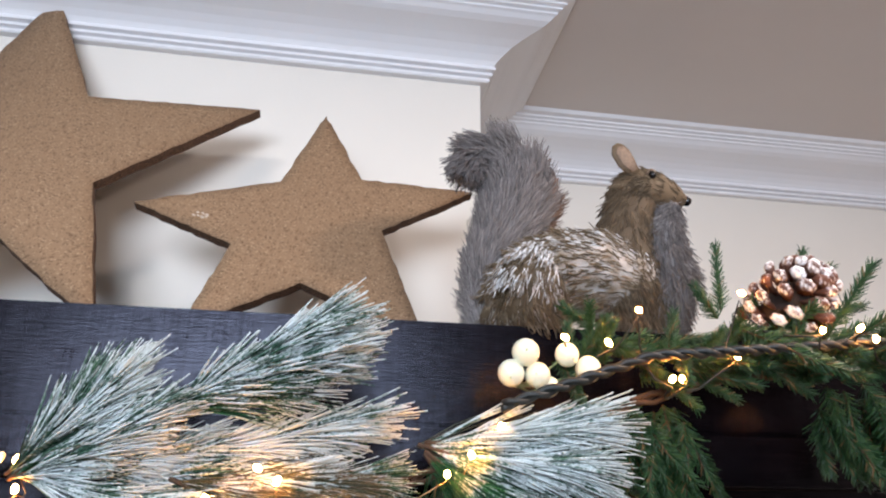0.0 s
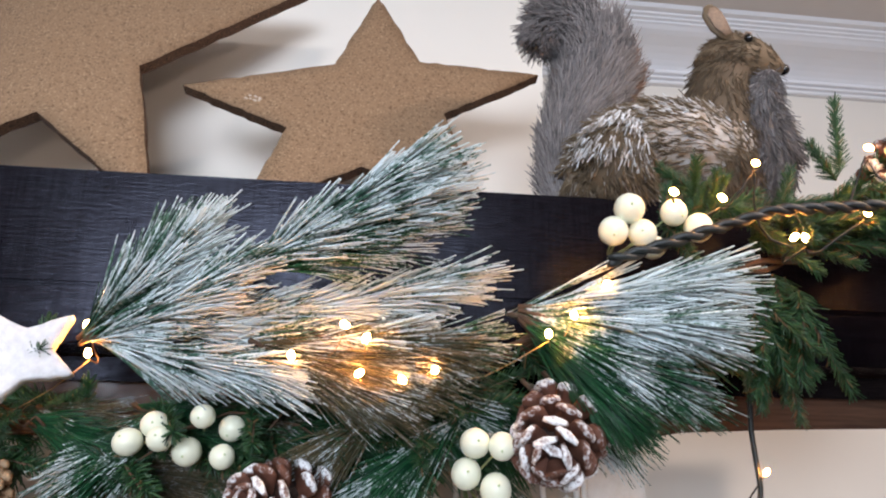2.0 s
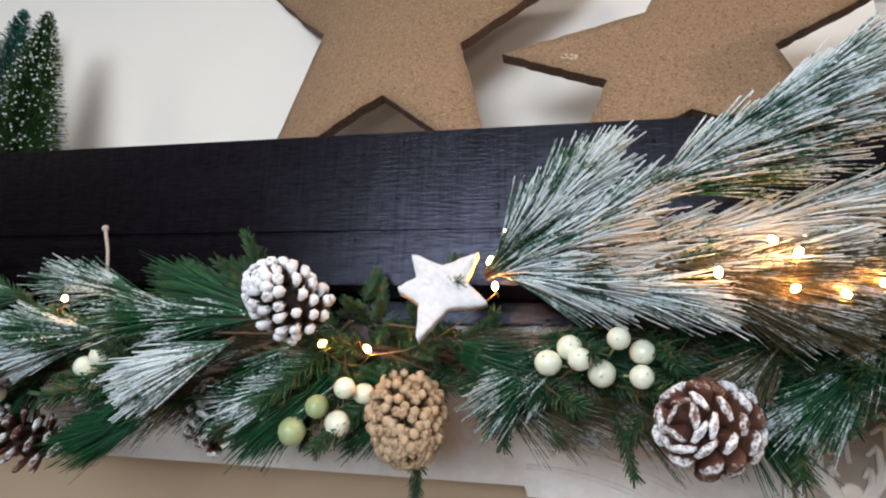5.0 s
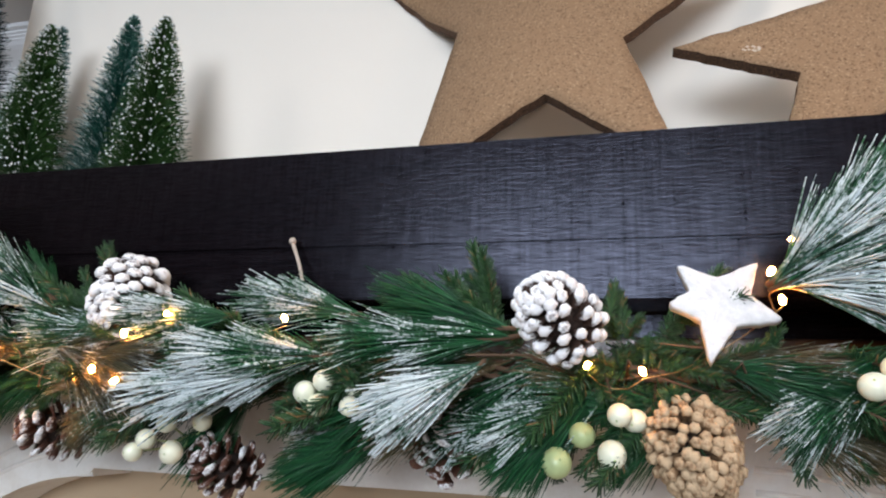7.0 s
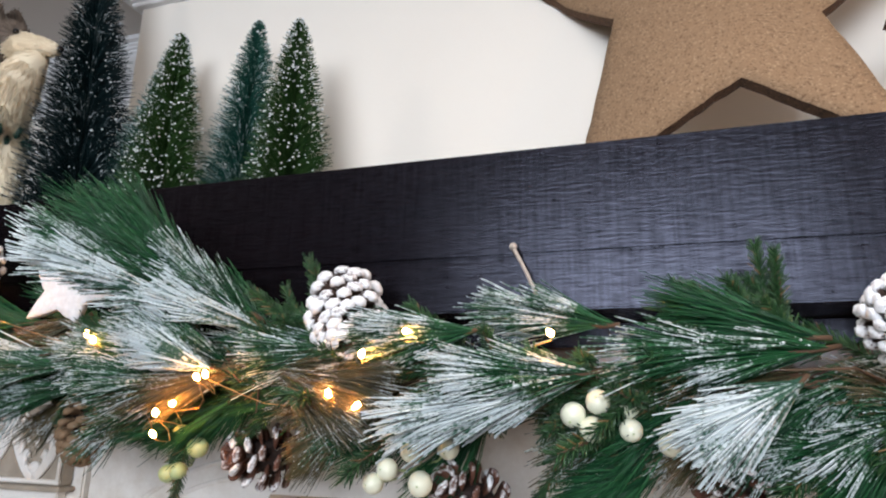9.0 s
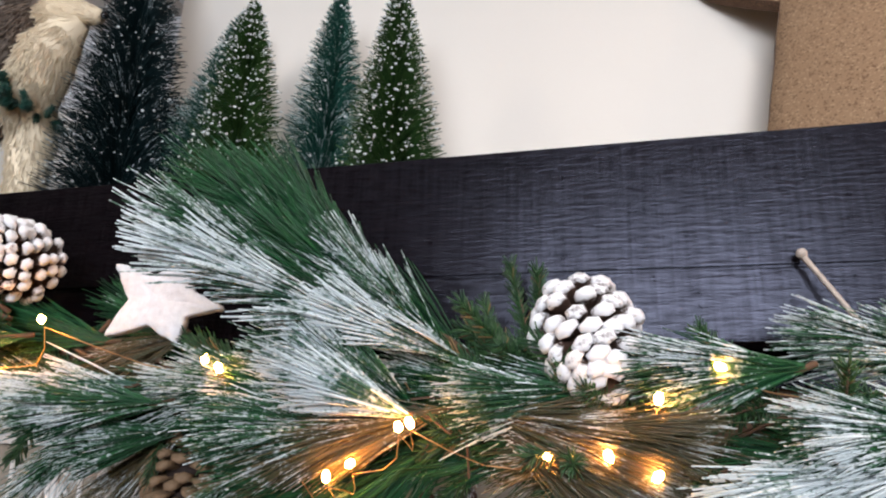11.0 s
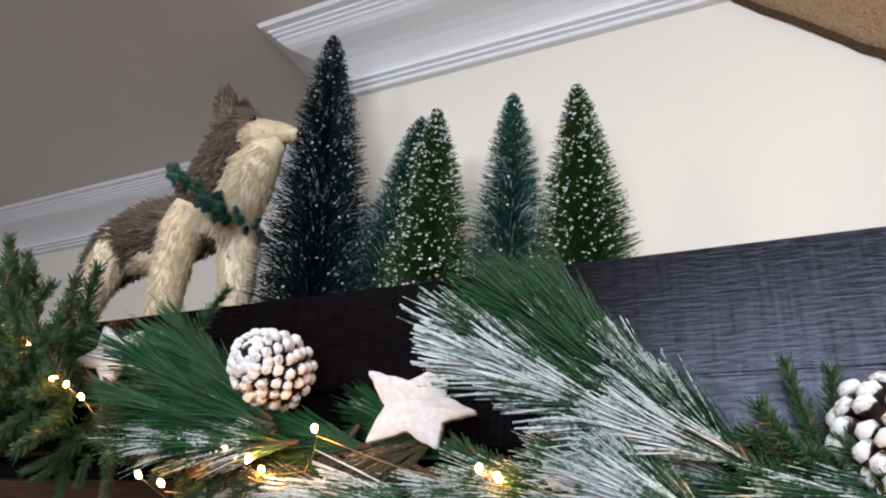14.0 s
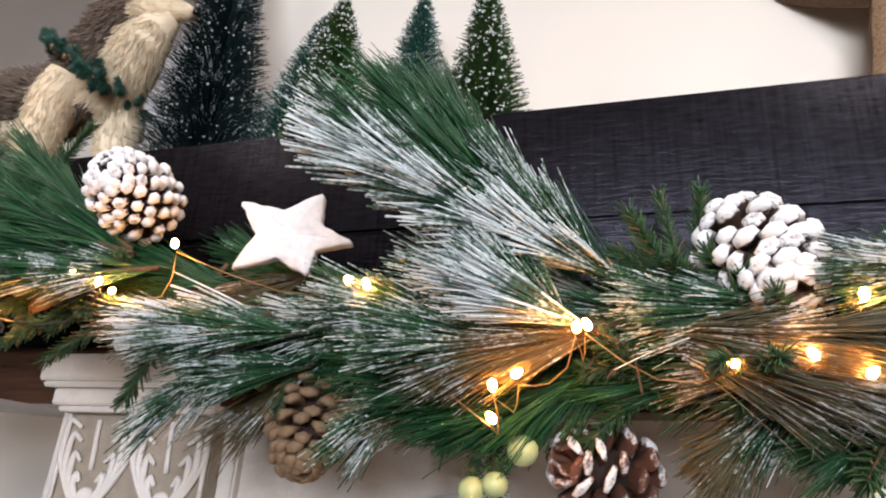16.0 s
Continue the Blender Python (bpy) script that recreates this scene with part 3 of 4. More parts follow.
# ---- garland ----
def long_spray(base, tip, level, parent, seed, count=64, needle=0.085, spread=0.42, flat=0.7):
    """A long-needled pine spray on a twig, from its base to the outermost needle tips."""
    rng = random.Random(seed)
    base, tip = Vector(base), Vector(tip)
    axis = tip - base
    total = axis.length
    axis.normalize()
    needle = min(needle, total * 0.72)
    stem_len = max(total - needle * 0.95, 0.03)
    side = axis.orthogonal().normalized()
    other = axis.cross(side)
    s = Soup()
    droop = Vector((0, 0, -0.012))
    stem = [base + axis * stem_len * q + droop * (4 * q * (1 - q)) * 0.5 for q in (0, 0.25, 0.5, 0.75, 1.0)]
    s.tube(stem, [0.0026, 0.0024, 0.002, 0.0018, 0.0012], 5, 1)
    thick = (0.00060, 0.00078, 0.00118, 0.00055)[level]
    for i in range(count):
        q = 0.04 + 0.96 * (i / count) ** 0.9
        p = base + axis * stem_len * q + droop * 2 * q * (1 - q)
        a = rng.uniform(0, 2 * math.pi)
        k = spread * (0.25 + 0.85 * rng.random()) * (1.0 - 0.30 * q)
        off = (side * math.cos(a) + other * math.sin(a)) * k
        off.y *= flat
        d0 = axis + off
        length = needle * rng.uniform(0.78, 1.08)
        for _ in range(5):
            d = d0 + Vector((rng.gauss(0, 0.05), rng.gauss(0, 0.05), rng.gauss(0, 0.05)))
            bend = Vector((0, 0, -0.010 * rng.random())) + axis * 0.006 * rng.random()
            s.strand(p + axis * rng.uniform(-0.006, 0.006), d, length * rng.uniform(0.85, 1.05), thick * rng.uniform(0.8, 1.25), bend)
            if level in (1, 2) and rng.random() < (0.0, 0.04, 0.16)[level]:
                dd = d.normalized()
                for m in range(rng.choice((1, 2, 3))):
                    s.ball(p + dd * length * rng.uniform(0.25, 0.7), rng.uniform(0.0007, 0.0013), 2, 5, (rng.uniform(0.8, 1.7), 1, rng.uniform(0.7, 1.2)))
    label = ("green long needled pine spray", "lightly flocked pine spray", "white flocked pine spray", "dry brown pine spray")[level]
    return soup_object("pine_spray", s, [M_NEEDLE[level], M_TWIG, M_SNOW], parent, label)


garland = empty("pine_garland", "artificial pine garland with white flocked sprays along the mantel", "garland")
SPRAYS = [
    ((0.486, -0.070, 1.465), (0.620, -0.144, 1.576), 2), ((0.488, -0.068, 1.460), (0.588, -0.130, 1.578), 1),
    ((0.490, -0.070, 1.462), (0.662, -0.145, 1.535), 2), ((0.628, -0.110, 1.526), (0.804, -0.223, 1.612), 2),
    ((0.634, -0.108, 1.522), (0.822, -0.200, 1.572), 1), ((0.632, -0.110, 1.524), (0.815, -0.215, 1.592), 2), ((0.611, -0.090, 1.481), (0.850, -0.140, 1.525), 2),
    ((0.500, -0.075, 1.464), (0.705, -0.150, 1.428), 2), ((0.868, -0.120, 1.498), (1.048, -0.200, 1.522), 2),
]
SPRAYS_B = [
    ((0.868, -0.120, 1.495), (1.035, -0.210, 1.470), 2), ((0.868, -0.120, 1.490), (1.005, -0.205, 1.410), 1),
    ((0.868, -0.120, 1.488), (0.960, -0.190, 1.388), 0), ((0.677, -0.100, 1.452), (0.838, -0.140, 1.441), 3),
    ((0.828, -0.060, 1.410), (0.728, -0.100, 1.330), 1), ((0.593, -0.050, 1.420), (0.478, -0.080, 1.335), 1),
    ((0.105, -0.050, 1.444), (-0.040, -0.060, 1.474), 1), ((0.072, -0.080, 1.392), (-0.098, -0.140, 1.355), 2),
    ((0.090, -0.080, 1.400), (-0.060, -0.140, 1.400), 1),
]
SPRAYS_C = [
    ((0.275, -0.085, 1.418), (0.092, -0.120, 1.418), 1), ((0.270, -0.080, 1.425), (0.130, -0.090, 1.470), 0),
    ((0.246, -0.100, 1.395), (0.150, -0.140, 1.342), 2), ((0.342, -0.050, 1.378), (0.249, -0.090, 1.293), 0),
    ((0.143, -0.050, 1.325), (0.039, -0.080, 1.287), 0), ((-0.250, -0.060, 1.440), (-0.486, -0.208, 1.530), 2),
    ((-0.256, -0.055, 1.448), (-0.438, -0.168, 1.598), 0), ((-0.295, -0.070, 1.406), (-0.368, -0.140, 1.456), 1), ((-0.300, -0.065, 1.412), (-0.420, -0.120, 1.470), 1),
    ((-0.317, -0.070, 1.402), (-0.512, -0.095, 1.438), 1), ((-0.319, -0.080, 1.397), (-0.442, -0.140, 1.393), 1),
]
SPRAYS_D = [
    ((-0.545, -0.075, 1.424), (-0.686, -0.092, 1.414), 2), ((-0.350, -0.050, 1.362), (-0.464, -0.080, 1.376), 0),
    ((-0.150, -0.070, 1.422), (-0.272, -0.100, 1.419), 1), ((-0.727, -0.050, 1.494), (-0.915, -0.100, 1.598), 0),
    ((-0.700, -0.060, 1.480), (-0.900, -0.110, 1.530), 0), ((-0.612, -0.030, 1.468), (-0.740, -0.070, 1.493), 0),
    ((-0.512, -0.070, 1.410), (-0.646, -0.130, 1.405), 1), ((-0.341, -0.050, 1.410), (-0.488, -0.120, 1.434), 1),
    ((-0.518, -0.012, 1.456), (-0.654, -0.018, 1.525), 0), ((-0.280, -0.030, 1.438), (-0.360, -0.030, 1.520), 0),
]
SPRAYS_E = [
    ((0.504, -0.062, 1.470), (0.598, -0.100, 1.566), 0), ((-0.305, -0.050, 1.364), (-0.428, -0.080, 1.347), 0),
    ((-0.152, -0.040, 1.368), (-0.225, -0.070, 1.312), 3), ((-0.510, -0.050, 1.389), (-0.602, -0.100, 1.378), 1),
    ((-0.020, -0.080, 1.440), (-0.140, -0.110, 1.440), 1), ((-0.060, -0.060, 1.400), (-0.240, -0.080, 1.372), 3),
    ((0.440, -0.050, 1.400), (0.560, -0.080, 1.372), 0), ((0.760, -0.050, 1.420), (0.680, -0.100, 1.352), 3),
]
SPRAYS_G = [
    ((-0.285, -0.115, 1.400), (-0.395, -0.130, 1.455), 2),
    ((-0.690, -0.085, 1.480), (-0.930, -0.130, 1.580), 0), ((-0.690, -0.085, 1.472), (-0.925, -0.130, 1.520), 0),
    ((-0.700, -0.080, 1.488), (-0.865, -0.115, 1.615), 0), ((-0.660, -0.085, 1.465), (-0.880, -0.125, 1.470), 1),
    ((0.640, -0.115, 1.462), (0.800, -0.165, 1.432), 3), ((0.655, -0.120, 1.452), (0.790, -0.165, 1.408), 3),
    ((0.690, -0.125, 1.470), (0.840, -0.165, 1.452), 3), ((-0.250, -0.085, 1.405), (-0.080, -0.125, 1.388), 3),
    ((-0.260, -0.085, 1.410), (-0.420, -0.120, 1.372), 3), ((-0.235, -0.080, 1.395), (-0.110, -0.115, 1.352), 3),
]
SPRAYS_F = [
    ((0.530, -0.080, 1.468), (0.700, -0.110, 1.505), 2), ((0.560, -0.085, 1.476), (0.765, -0.120, 1.500), 2),
    ((0.600, -0.090, 1.462), (0.800, -0.150, 1.468), 2), ((0.660, -0.100, 1.450), (0.860, -0.150, 1.470), 1),
    ((-0.335, -0.105, 1.480), (-0.478, -0.200, 1.552), 1), ((-0.330, -0.100, 1.485), (-0.450, -0.185, 1.590), 0),
    ((-0.325, -0.090, 1.488), (-0.408, -0.150, 1.602), 0), ((-0.275, -0.070, 1.450), (-0.375, -0.135, 1.548), 1),
]
for _k, (_a, _b, _l) in enumerate(SPRAYS + SPRAYS_B + SPRAYS_C + SPRAYS_D + SPRAYS_E + SPRAYS_F + SPRAYS_G):
    long_spray(_a, _b, _l, garland, 100 + _k, 125 if _l == 2 else 105)

CURVE = [(-1.32, 1.66), (-1.05, 1.56), (-0.75, 1.47), (-0.4, 1.42), (0.0, 1.385), (0.44, 1.39), (0.75, 1.42), (0.95, 1.50), (1.2, 1.58), (1.5, 1.61)]


def garland_z(x):
    for (xa, za), (xb, zb) in zip(CURVE, CURVE[1:]):
        if x <= xb:
            return za + (zb - za) * (x - xa) / (xb - xa)
    return CURVE[-1][1]


_rng = random.Random(5)
_s = Soup()
for _ph in (0, 2.1, 4.2):
    _s.tube([(x, -0.035 - (0.05 if x > 0.9 else 0.0) + 0.006 * math.cos(x * 60 + _ph), garland_z(x) + 0.006 * math.sin(x * 60 + _ph)) for x in [-1.3 + i * 0.02 for i in range(138)]], 0.003, 5)
soup_object("twisted_stem", _s, [M_TWIG], garland)
for _k in range(76):
    _x = -0.66 + 1.64 * (_k + _rng.random()) / 76
    _sg = 1 if _x > 0.44 else -1
    _z = garland_z(_x) + _rng.uniform(-0.04, 0.04)
    _d = Vector((_sg * _rng.uniform(0.5, 1.0), _rng.uniform(-0.35, 0.0), _rng.uniform(-0.75, 0.2))).normalized() * _rng.uniform(0.11, 0.15)
    _b = Vector((_x, -0.03 - (0.05 if _x > 0.85 else 0), _z))
    long_spray(_b, _b + _d, 3 if _rng.random() < 0.16 else (1 if _rng.random() < 0.22 else 0), garland, 300 + _k, 46, 0.08, 0.5)


def fir_tip_mesh(seed, length=0.105, mat=None):
    rng = random.Random(seed)
    s = Soup()
    s.tube([(0, 0, 0), (0.004, 0, length * 0.5), (0, 0.003, length)], [0.0018, 0.0015, 0.0008], 5, 1)
    for i in range(165):
        q = i / 165
        a = i * 2.39996 + rng.uniform(-0.4, 0.4)
        d = Vector((math.cos(a), math.sin(a), rng.uniform(0.45, 1.0) + 0.8 * q))
        s.strand(Vector((0, 0, length * q)), d, rng.uniform(0.017, 0.028) * (1.0 - 0.25 * q), 0.00118, None, 0, False)
    return s.mesh("fir_tip", [mat or M_FIR, M_TWIG])


FIR = [fir_tip_mesh(40 + i, 0.075 + 0.018 * i) for i in range(4)]
FIR_BLUE = [fir_tip_mesh(60 + i, 0.05, M_FIR_BLUE) for i in range(2)]


def fir_tip(p, d, parent, meshes=FIR, scale=1.0, spin=0.0):
    ob = new("fir_tip", meshes[int(abs(p[0]) * 997 + abs(p[2]) * 613) % len(meshes)])
    q = Vector(d).normalized().to_track_quat('Z', 'Y').to_matrix().to_4x4()
    ob.matrix_world = Matrix.Translation(p) @ q @ pose(0, 0, 0, 0, 0, spin) @ Matrix.Scale(scale, 4)
    ob.parent = parent
    return ob


def fir_cluster(centre, size, count, lean, parent, seed, size_of=0.9):
    rng = random.Random(seed)
    for _ in range(count):
        p = (centre[0] + rng.uniform(-1, 1) * size[0], centre[1] + rng.uniform(-1, 1) * size[1], centre[2] + rng.uniform(-1, 1) * size[2])
        d = (lean[0] + rng.uniform(-0.8, 0.8), lean[1] + rng.uniform(-0.8, 0.3), lean[2] + rng.uniform(-0.8, 0.8))
        fir_tip(p, d, parent, FIR, size_of * rng.uniform(0.85, 1.15), rng.uniform(0, 360))


for _k in range(90):
    _x = -0.78 + 1.7 * (_k + _rng.random()) / 90
    if -0.63 < _x < -0.46 or 0.40 < _x < 0.50:
        continue
    _sg = 1 if _x > 0.44 else -1
    fir_tip((_x, -0.03 + _rng.uniform(-0.02, 0.015), garland_z(_x) + _rng.uniform(-0.04, 0.03)), (_sg * _rng.uniform(0.2, 1.0), _rng.uniform(-0.9, -0.1), _rng.uniform(-1.0, 0.7)), garland, FIR, _rng.uniform(0.7, 1.0), _rng.uniform(0, 360))
fir_cluster((0.42, -0.022, 1.385), (0.10, 0.008, 0.03), 34, (0.3, -0.05, -0.35), garland, 91, 0.7)
fir_cluster((0.70, -0.035, 1.40), (0.12, 0.012, 0.03), 26, (0.4, -0.5, -0.2), garland, 92, 0.75)
fir_cluster((-0.10, -0.032, 1.39), (0.20, 0.012, 0.03), 30, (-0.4, -0.5, -0.1), garland, 93, 0.75)
fir_cluster((-0.215, -0.03, 1.44), (0.02, 0.01, 0.015), 9, (-0.6, -0.5, 0.8), garland, 94, 0.65)
fir_cluster((0.235, -0.03, 1.44), (0.02, 0.01, 0.015), 9, (-0.4, -0.5, 0.9), garland, 95, 0.60)
fir_cluster((0.375, -0.03, 1.43), (0.03, 0.01, 0.015), 10, (0.4, 0.1, 0.2), garland, 96, 0.55)
for _k in range(22):
    _x = _rng.choice((0.42, 0.75, -0.15, -0.30)) + _rng.uniform(-0.12, 0.12)
    _a = Vector((_x, -0.05, garland_z(_x) - 0.01))
    _b = _a + Vector((_rng.uniform(-0.12, 0.12), _rng.uniform(-0.06, -0.01), _rng.uniform(-0.05, 0.04)))
    _s = Soup()
    _s.tube([_a, _a.lerp(_b, 0.5) + Vector((0, -0.01, 0.012)), _b], [0.0016, 0.0013, 0.0008], 5)
    soup_object("twig", _s, [M_TWIG], garland)
for _p, _d in ( ((-0.215, -0.025, 1.45), (-0.2, -0.2, 1)), ((-0.222, -0.03, 1.44), (-0.9, -0.2, 0.7)),
               ((0.30, -0.03, 1.34), (0.1, -0.3, -1)), ((0.42, -0.03, 1.31), (0.05, -0.3, -1)), ((0.52, -0.03, 1.37), (0.6, -0.3, -1)), ((0.60, -0.03, 1.36), (0.3, -0.3, -1)), ((-0.37, -0.04, 1.36), (0.0, -0.3, -1)), ((-0.36, -0.05, 1.33), (0.2, -0.4, -1)), ((-0.525, -0.04, 1.43), (-0.2, -0.2, -1)), ((-0.54, -0.04, 1.41), (0.1, -0.3, -1)),
               ((-0.86, -0.05, 1.60), (0.9, -0.2, 0.8))):
    fir_tip(_p, _d, garland, FIR, 0.62, 40)

end_left = empty("fir_branch_swag", "dark green fir branch swag at the mantel end", "garland", "fir swags")
fir_cluster((-1.28, -0.04, 1.66), (0.05, 0.04, 0.04), 30, (0.0, -0.3, 1.0), end_left, 71, 0.85)
fir_cluster((-1.02, -0.05, 1.465), (0.025, 0.015, 0.015), 6, (-0.2, -0.2, -1.5), end_left, 75, 0.5)
fir_cluster((-1.19, -0.05, 1.58), (0.10, 0.04, 0.06), 44, (0.3, -0.4, 0.0), end_left, 72, 1.0)
fir_cluster((-1.13, -0.05, 1.535), (0.12, 0.04, 0.03), 34, (0.3, -0.4, -0.35), end_left, 73, 0.8)
fir_cluster((-0.88, -0.025, 1.475), (0.14, 0.015, 0.02), 26, (0.0, -0.6, -0.15), end_left, 74, 0.68)
end_right = empty("fir_branch_swag", "dark green fir branch swag with brown tips at the mantel end", "garland", "fir swags")
fir_cluster((1.10, -0.10, 1.592), (0.10, 0.03, 0.018), 30, (0.5, -0.4, 0.1), end_right, 81, 0.62)
fir_cluster((1.32, -0.11, 1.600), (0.12, 0.04, 0.02), 40, (0.6, -0.4, 0.2), end_right, 82, 0.7)
fir_cluster((1.122, -0.09, 1.54), (0.03, 0.02, 0.02), 13, (0.1, -0.2, -1.8), end_right, 83, 0.75)
fir_cluster((1.128, -0.08, 1.49), (0.02, 0.015, 0.015), 7, (0.1, -0.2, -1.8), end_right, 84, 0.62)
fir_cluster((1.37, -0.09, 1.55), (0.05, 0.03, 0.025), 18, (0.1, -0.2, -1.5), end_right, 85, 0.75)
for _p, _d in (((1.20, -0.11, 1.650), (0.0, -0.1, 1)), ((1.195, -0.11, 1.64), (-0.6, -0.1, 0.8)), ((1.30, -0.10, 1.68), (0.4, -0.1, 1)), ((1.32, -0.10, 1.69), (0.9, -0.1, 0.6)), ((1.33, -0.10, 1.65), (1.0, -0.2, 0.3)), ((1.06, -0.08, 1.63), (-0.9, -0.2, 0.5)), ((1.13, -0.1, 1.60), (1, -0.3, 0.1))):
    fir_tip(_p, _d, end_right, FIR, 0.58, 10)


# ---- cones ----
def scale_mesh(name, mat, wide, knob=1.0):
    """One woody scale, reaching out along x, with a thick knob at its end."""
    s = Soup()
    vs, al = [], []
    for sct, wd, tk, rise in ((0.15, 0.30, 0.35, 0.0), (0.55, 0.75, 0.50, 0.0), (0.82, 1.0, 0.95, 0.03), (0.95, 0.86, 1.25, 0.07), (1.03, 0.45, 0.75, 0.08)):
        for a in range(6):
            q = 2 * math.pi * (a + 0.5) / 6
            vs.append((sct, math.cos(q) * wide * wd, math.sin(q) * 0.115 * knob * tk + rise))
            al.append(min(1.0, sct))
    fs = []
    for k in range(4):
        for e in range(6):
            e2 = (e + 1) % 6
            fs.append((k * 6 + e, k * 6 + e2, (k + 1) * 6 + e2, (k + 1) * 6 + e))
    fs.append(tuple(range(24, 30)))
    s.add(vs, fs, 0, al)
    return s.mesh(name, [mat])


SCALES = {}


def pine_cone(label, p, R, axis, mat, seed, count=64, stretch=1.0, wide=0.20, root=None):
    rng = random.Random(seed)
    key = (mat.name, wide)
    if key not in SCALES:
        SCALES[key] = scale_mesh("scale", mat, wide, 0.7 if wide > 0.25 else 1.0)
    q4 = Vector(axis).normalized().to_track_quat('Z', 'Y').to_matrix().to_4x4()
    ob = new("pine_cone")
    ob.empty_display_size = 0.03
    ob.matrix_world = Matrix.Translation(p) @ q4
    tagged(ob, label, "pine cone", "pine cones on the garland")
    L = 1.55 * R * stretch
    s = Soup()
    s.tube([(0, 0, -L * 0.52), (0, 0, -L * 0.2), (0, 0, L * 0.2), (0, 0, L * 0.55)], [R * 0.30, R * 0.52, R * 0.42, R * 0.12], 10)
    soup_object("core", s, [M_CORE], ob)
    for i in range(count):
        q = (i + 0.5) / count
        rr = R * math.sqrt(max(0.06, 1 - ((q - 0.40) / 0.66) ** 2)) * rng.uniform(0.94, 1.05)
        sc = new("scale", SCALES[key])
        a = math.degrees(i * 2.39996) + rng.uniform(-6, 6)
        sc.matrix_world = pose(0, 0, L * (q - 0.5), 0, 0, a) @ pose(0, 0, 0, rng.uniform(-8, 8), 10 - 62 * q + rng.uniform(-5, 5), 0) @ Matrix.Diagonal((rr, R * rng.uniform(0.88, 1.1), R, 1))
        sc.parent = ob
    return ob


SNOWY = "snow covered pine cone wired to the garland"
BROWN = "dark brown pine cone with white painted scale tips"
pine_cone(SNOWY, (0.313, -0.130, 1.427), 0.036, (-0.5, -0.75, 0.5), M_CONE_FROST, 1, 84, 1.0, 0.17)
pine_cone(SNOWY, (-0.167, -0.068, 1.459), 0.043, (0.35, -0.6, -0.7), M_CONE_FROST, 2, 88, 1.0, 0.23)
pine_cone(SNOWY, (-0.703, -0.088, 1.539), 0.0405, (0.1, -0.95, 0.15), M_CONE_FROST, 3, 104, 1.0, 0.17)
pine_cone(BROWN, (0.676, -0.119, 1.332), 0.040, (-0.5, -0.75, 0.1), M_CONE_BROWN, 4, 44, 0.95, 0.29)
pine_cone(BROWN, (0.892, -0.150, 1.390), 0.040, (-0.35, -0.75, -0.35), M_CONE_BROWN, 5, 46, 1.05, 0.29)
pine_cone(BROWN, (-0.281, -0.015, 1.314), 0.038, (-0.6, -0.8, 0.1), M_CONE_BROWN, 6, 42, 1.0, 0.29)
pine_cone(BROWN, (-0.043, -0.030, 1.283), 0.036, (-0.4, -0.5, 0.3), M_CONE_BROWN, 7, 42, 1.0, 0.29)
pine_cone(BROWN, (0.194, -0.030, 1.318), 0.036, (0.3, -0.6, 0.6), M_CONE_BROWN, 8, 42, 1.0, 0.29)
pine_cone("pale tan woody cone showing its broad base", (0.419, -0.076, 1.326), 0.038, (0.3, -0.55, -0.75), M_BALL, 9, 210, 1.0, 0.14)
pine_cone("closed light brown pine cone hanging by the capital", (-0.520, -0.030, 1.340), 0.035, (0.15, -0.35, -0.9), M_TANCONE, 10, 84, 1.15, 0.25)
pine_cone("dark pine cone with snowy tips on the fir swag", (1.268, -0.135, 1.655), 0.046, (0.3, -0.7, 0.6), M_CONE_BROWN, 12, 52, 1.0, 0.24)


# ---- berries ----
def berry_cluster(label, pts, r, mat=M_BERRY, wobble=0.006, seed=0):
    rng = random.Random(seed)
    c = Vector((sum(p[0] for p in pts) / len(pts), -0.04, sum(p[2] for p in pts) / len(pts)))
    root = empty("berry_pick", label, "berries", "berry picks", at=c)
    stem = Soup()
    for p in pts:
        q = Vector(p) - c + Vector((0, rng.uniform(-wobble, wobble), 0))
        b = Soup()
        k = r * rng.uniform(0.88, 1.08)
        b.ball((0, 0, 0), k, 0, 18, (1, 1, rng.uniform(0.92, 1.05)))
        ob = soup_object("berry", b, [mat], root)
        ob.location = q
        nub = Soup()
        nub.ball((0, 0, 0), k * 0.10, 0, 6)
        n2 = soup_object("calyx", nub, [M_BERRY_GREEN], ob)
        n2.location = Vector((rng.uniform(-0.3, 0.3), -0.75, rng.uniform(-0.5, 0.5))).normalized() * k * 0.97
        stem.tube([(0, 0, 0), q * 0.5 + Vector((0, 0.008, -0.004)), q], [0.0014, 0.0012, 0.001], 5)
    soup_object("berry_stem", stem, [M_BERRY_GREEN], root)


CREAM_B = "cluster of round pale cream berries on the garland"
berry_cluster(CREAM_B, [(0.960, -0.150, 1.582), (0.946, -0.150, 1.562), (0.972, -0.155, 1.561), (1.004, -0.150, 1.583), (1.024, -0.145, 1.569), (0.985, -0.140, 1.552)], 0.0128, seed=1)
berry_cluster(CREAM_B, [(0.550, -0.107, 1.379), (0.568, -0.100, 1.393), (0.577, -0.112, 1.382), (0.595, -0.100, 1.372), (0.609, -0.107, 1.400), (0.629, -0.097, 1.391), (0.627, -0.110, 1.369)], 0.0112, seed=2)
berry_cluster(CREAM_B, [(0.825, -0.147, 1.383), (0.845, -0.152, 1.381), (0.819, -0.150, 1.360), (0.841, -0.147, 1.349), (0.822, -0.143, 1.326), (0.842, -0.147, 1.331), (0.832, -0.150, 1.306)], 0.0122, seed=3)
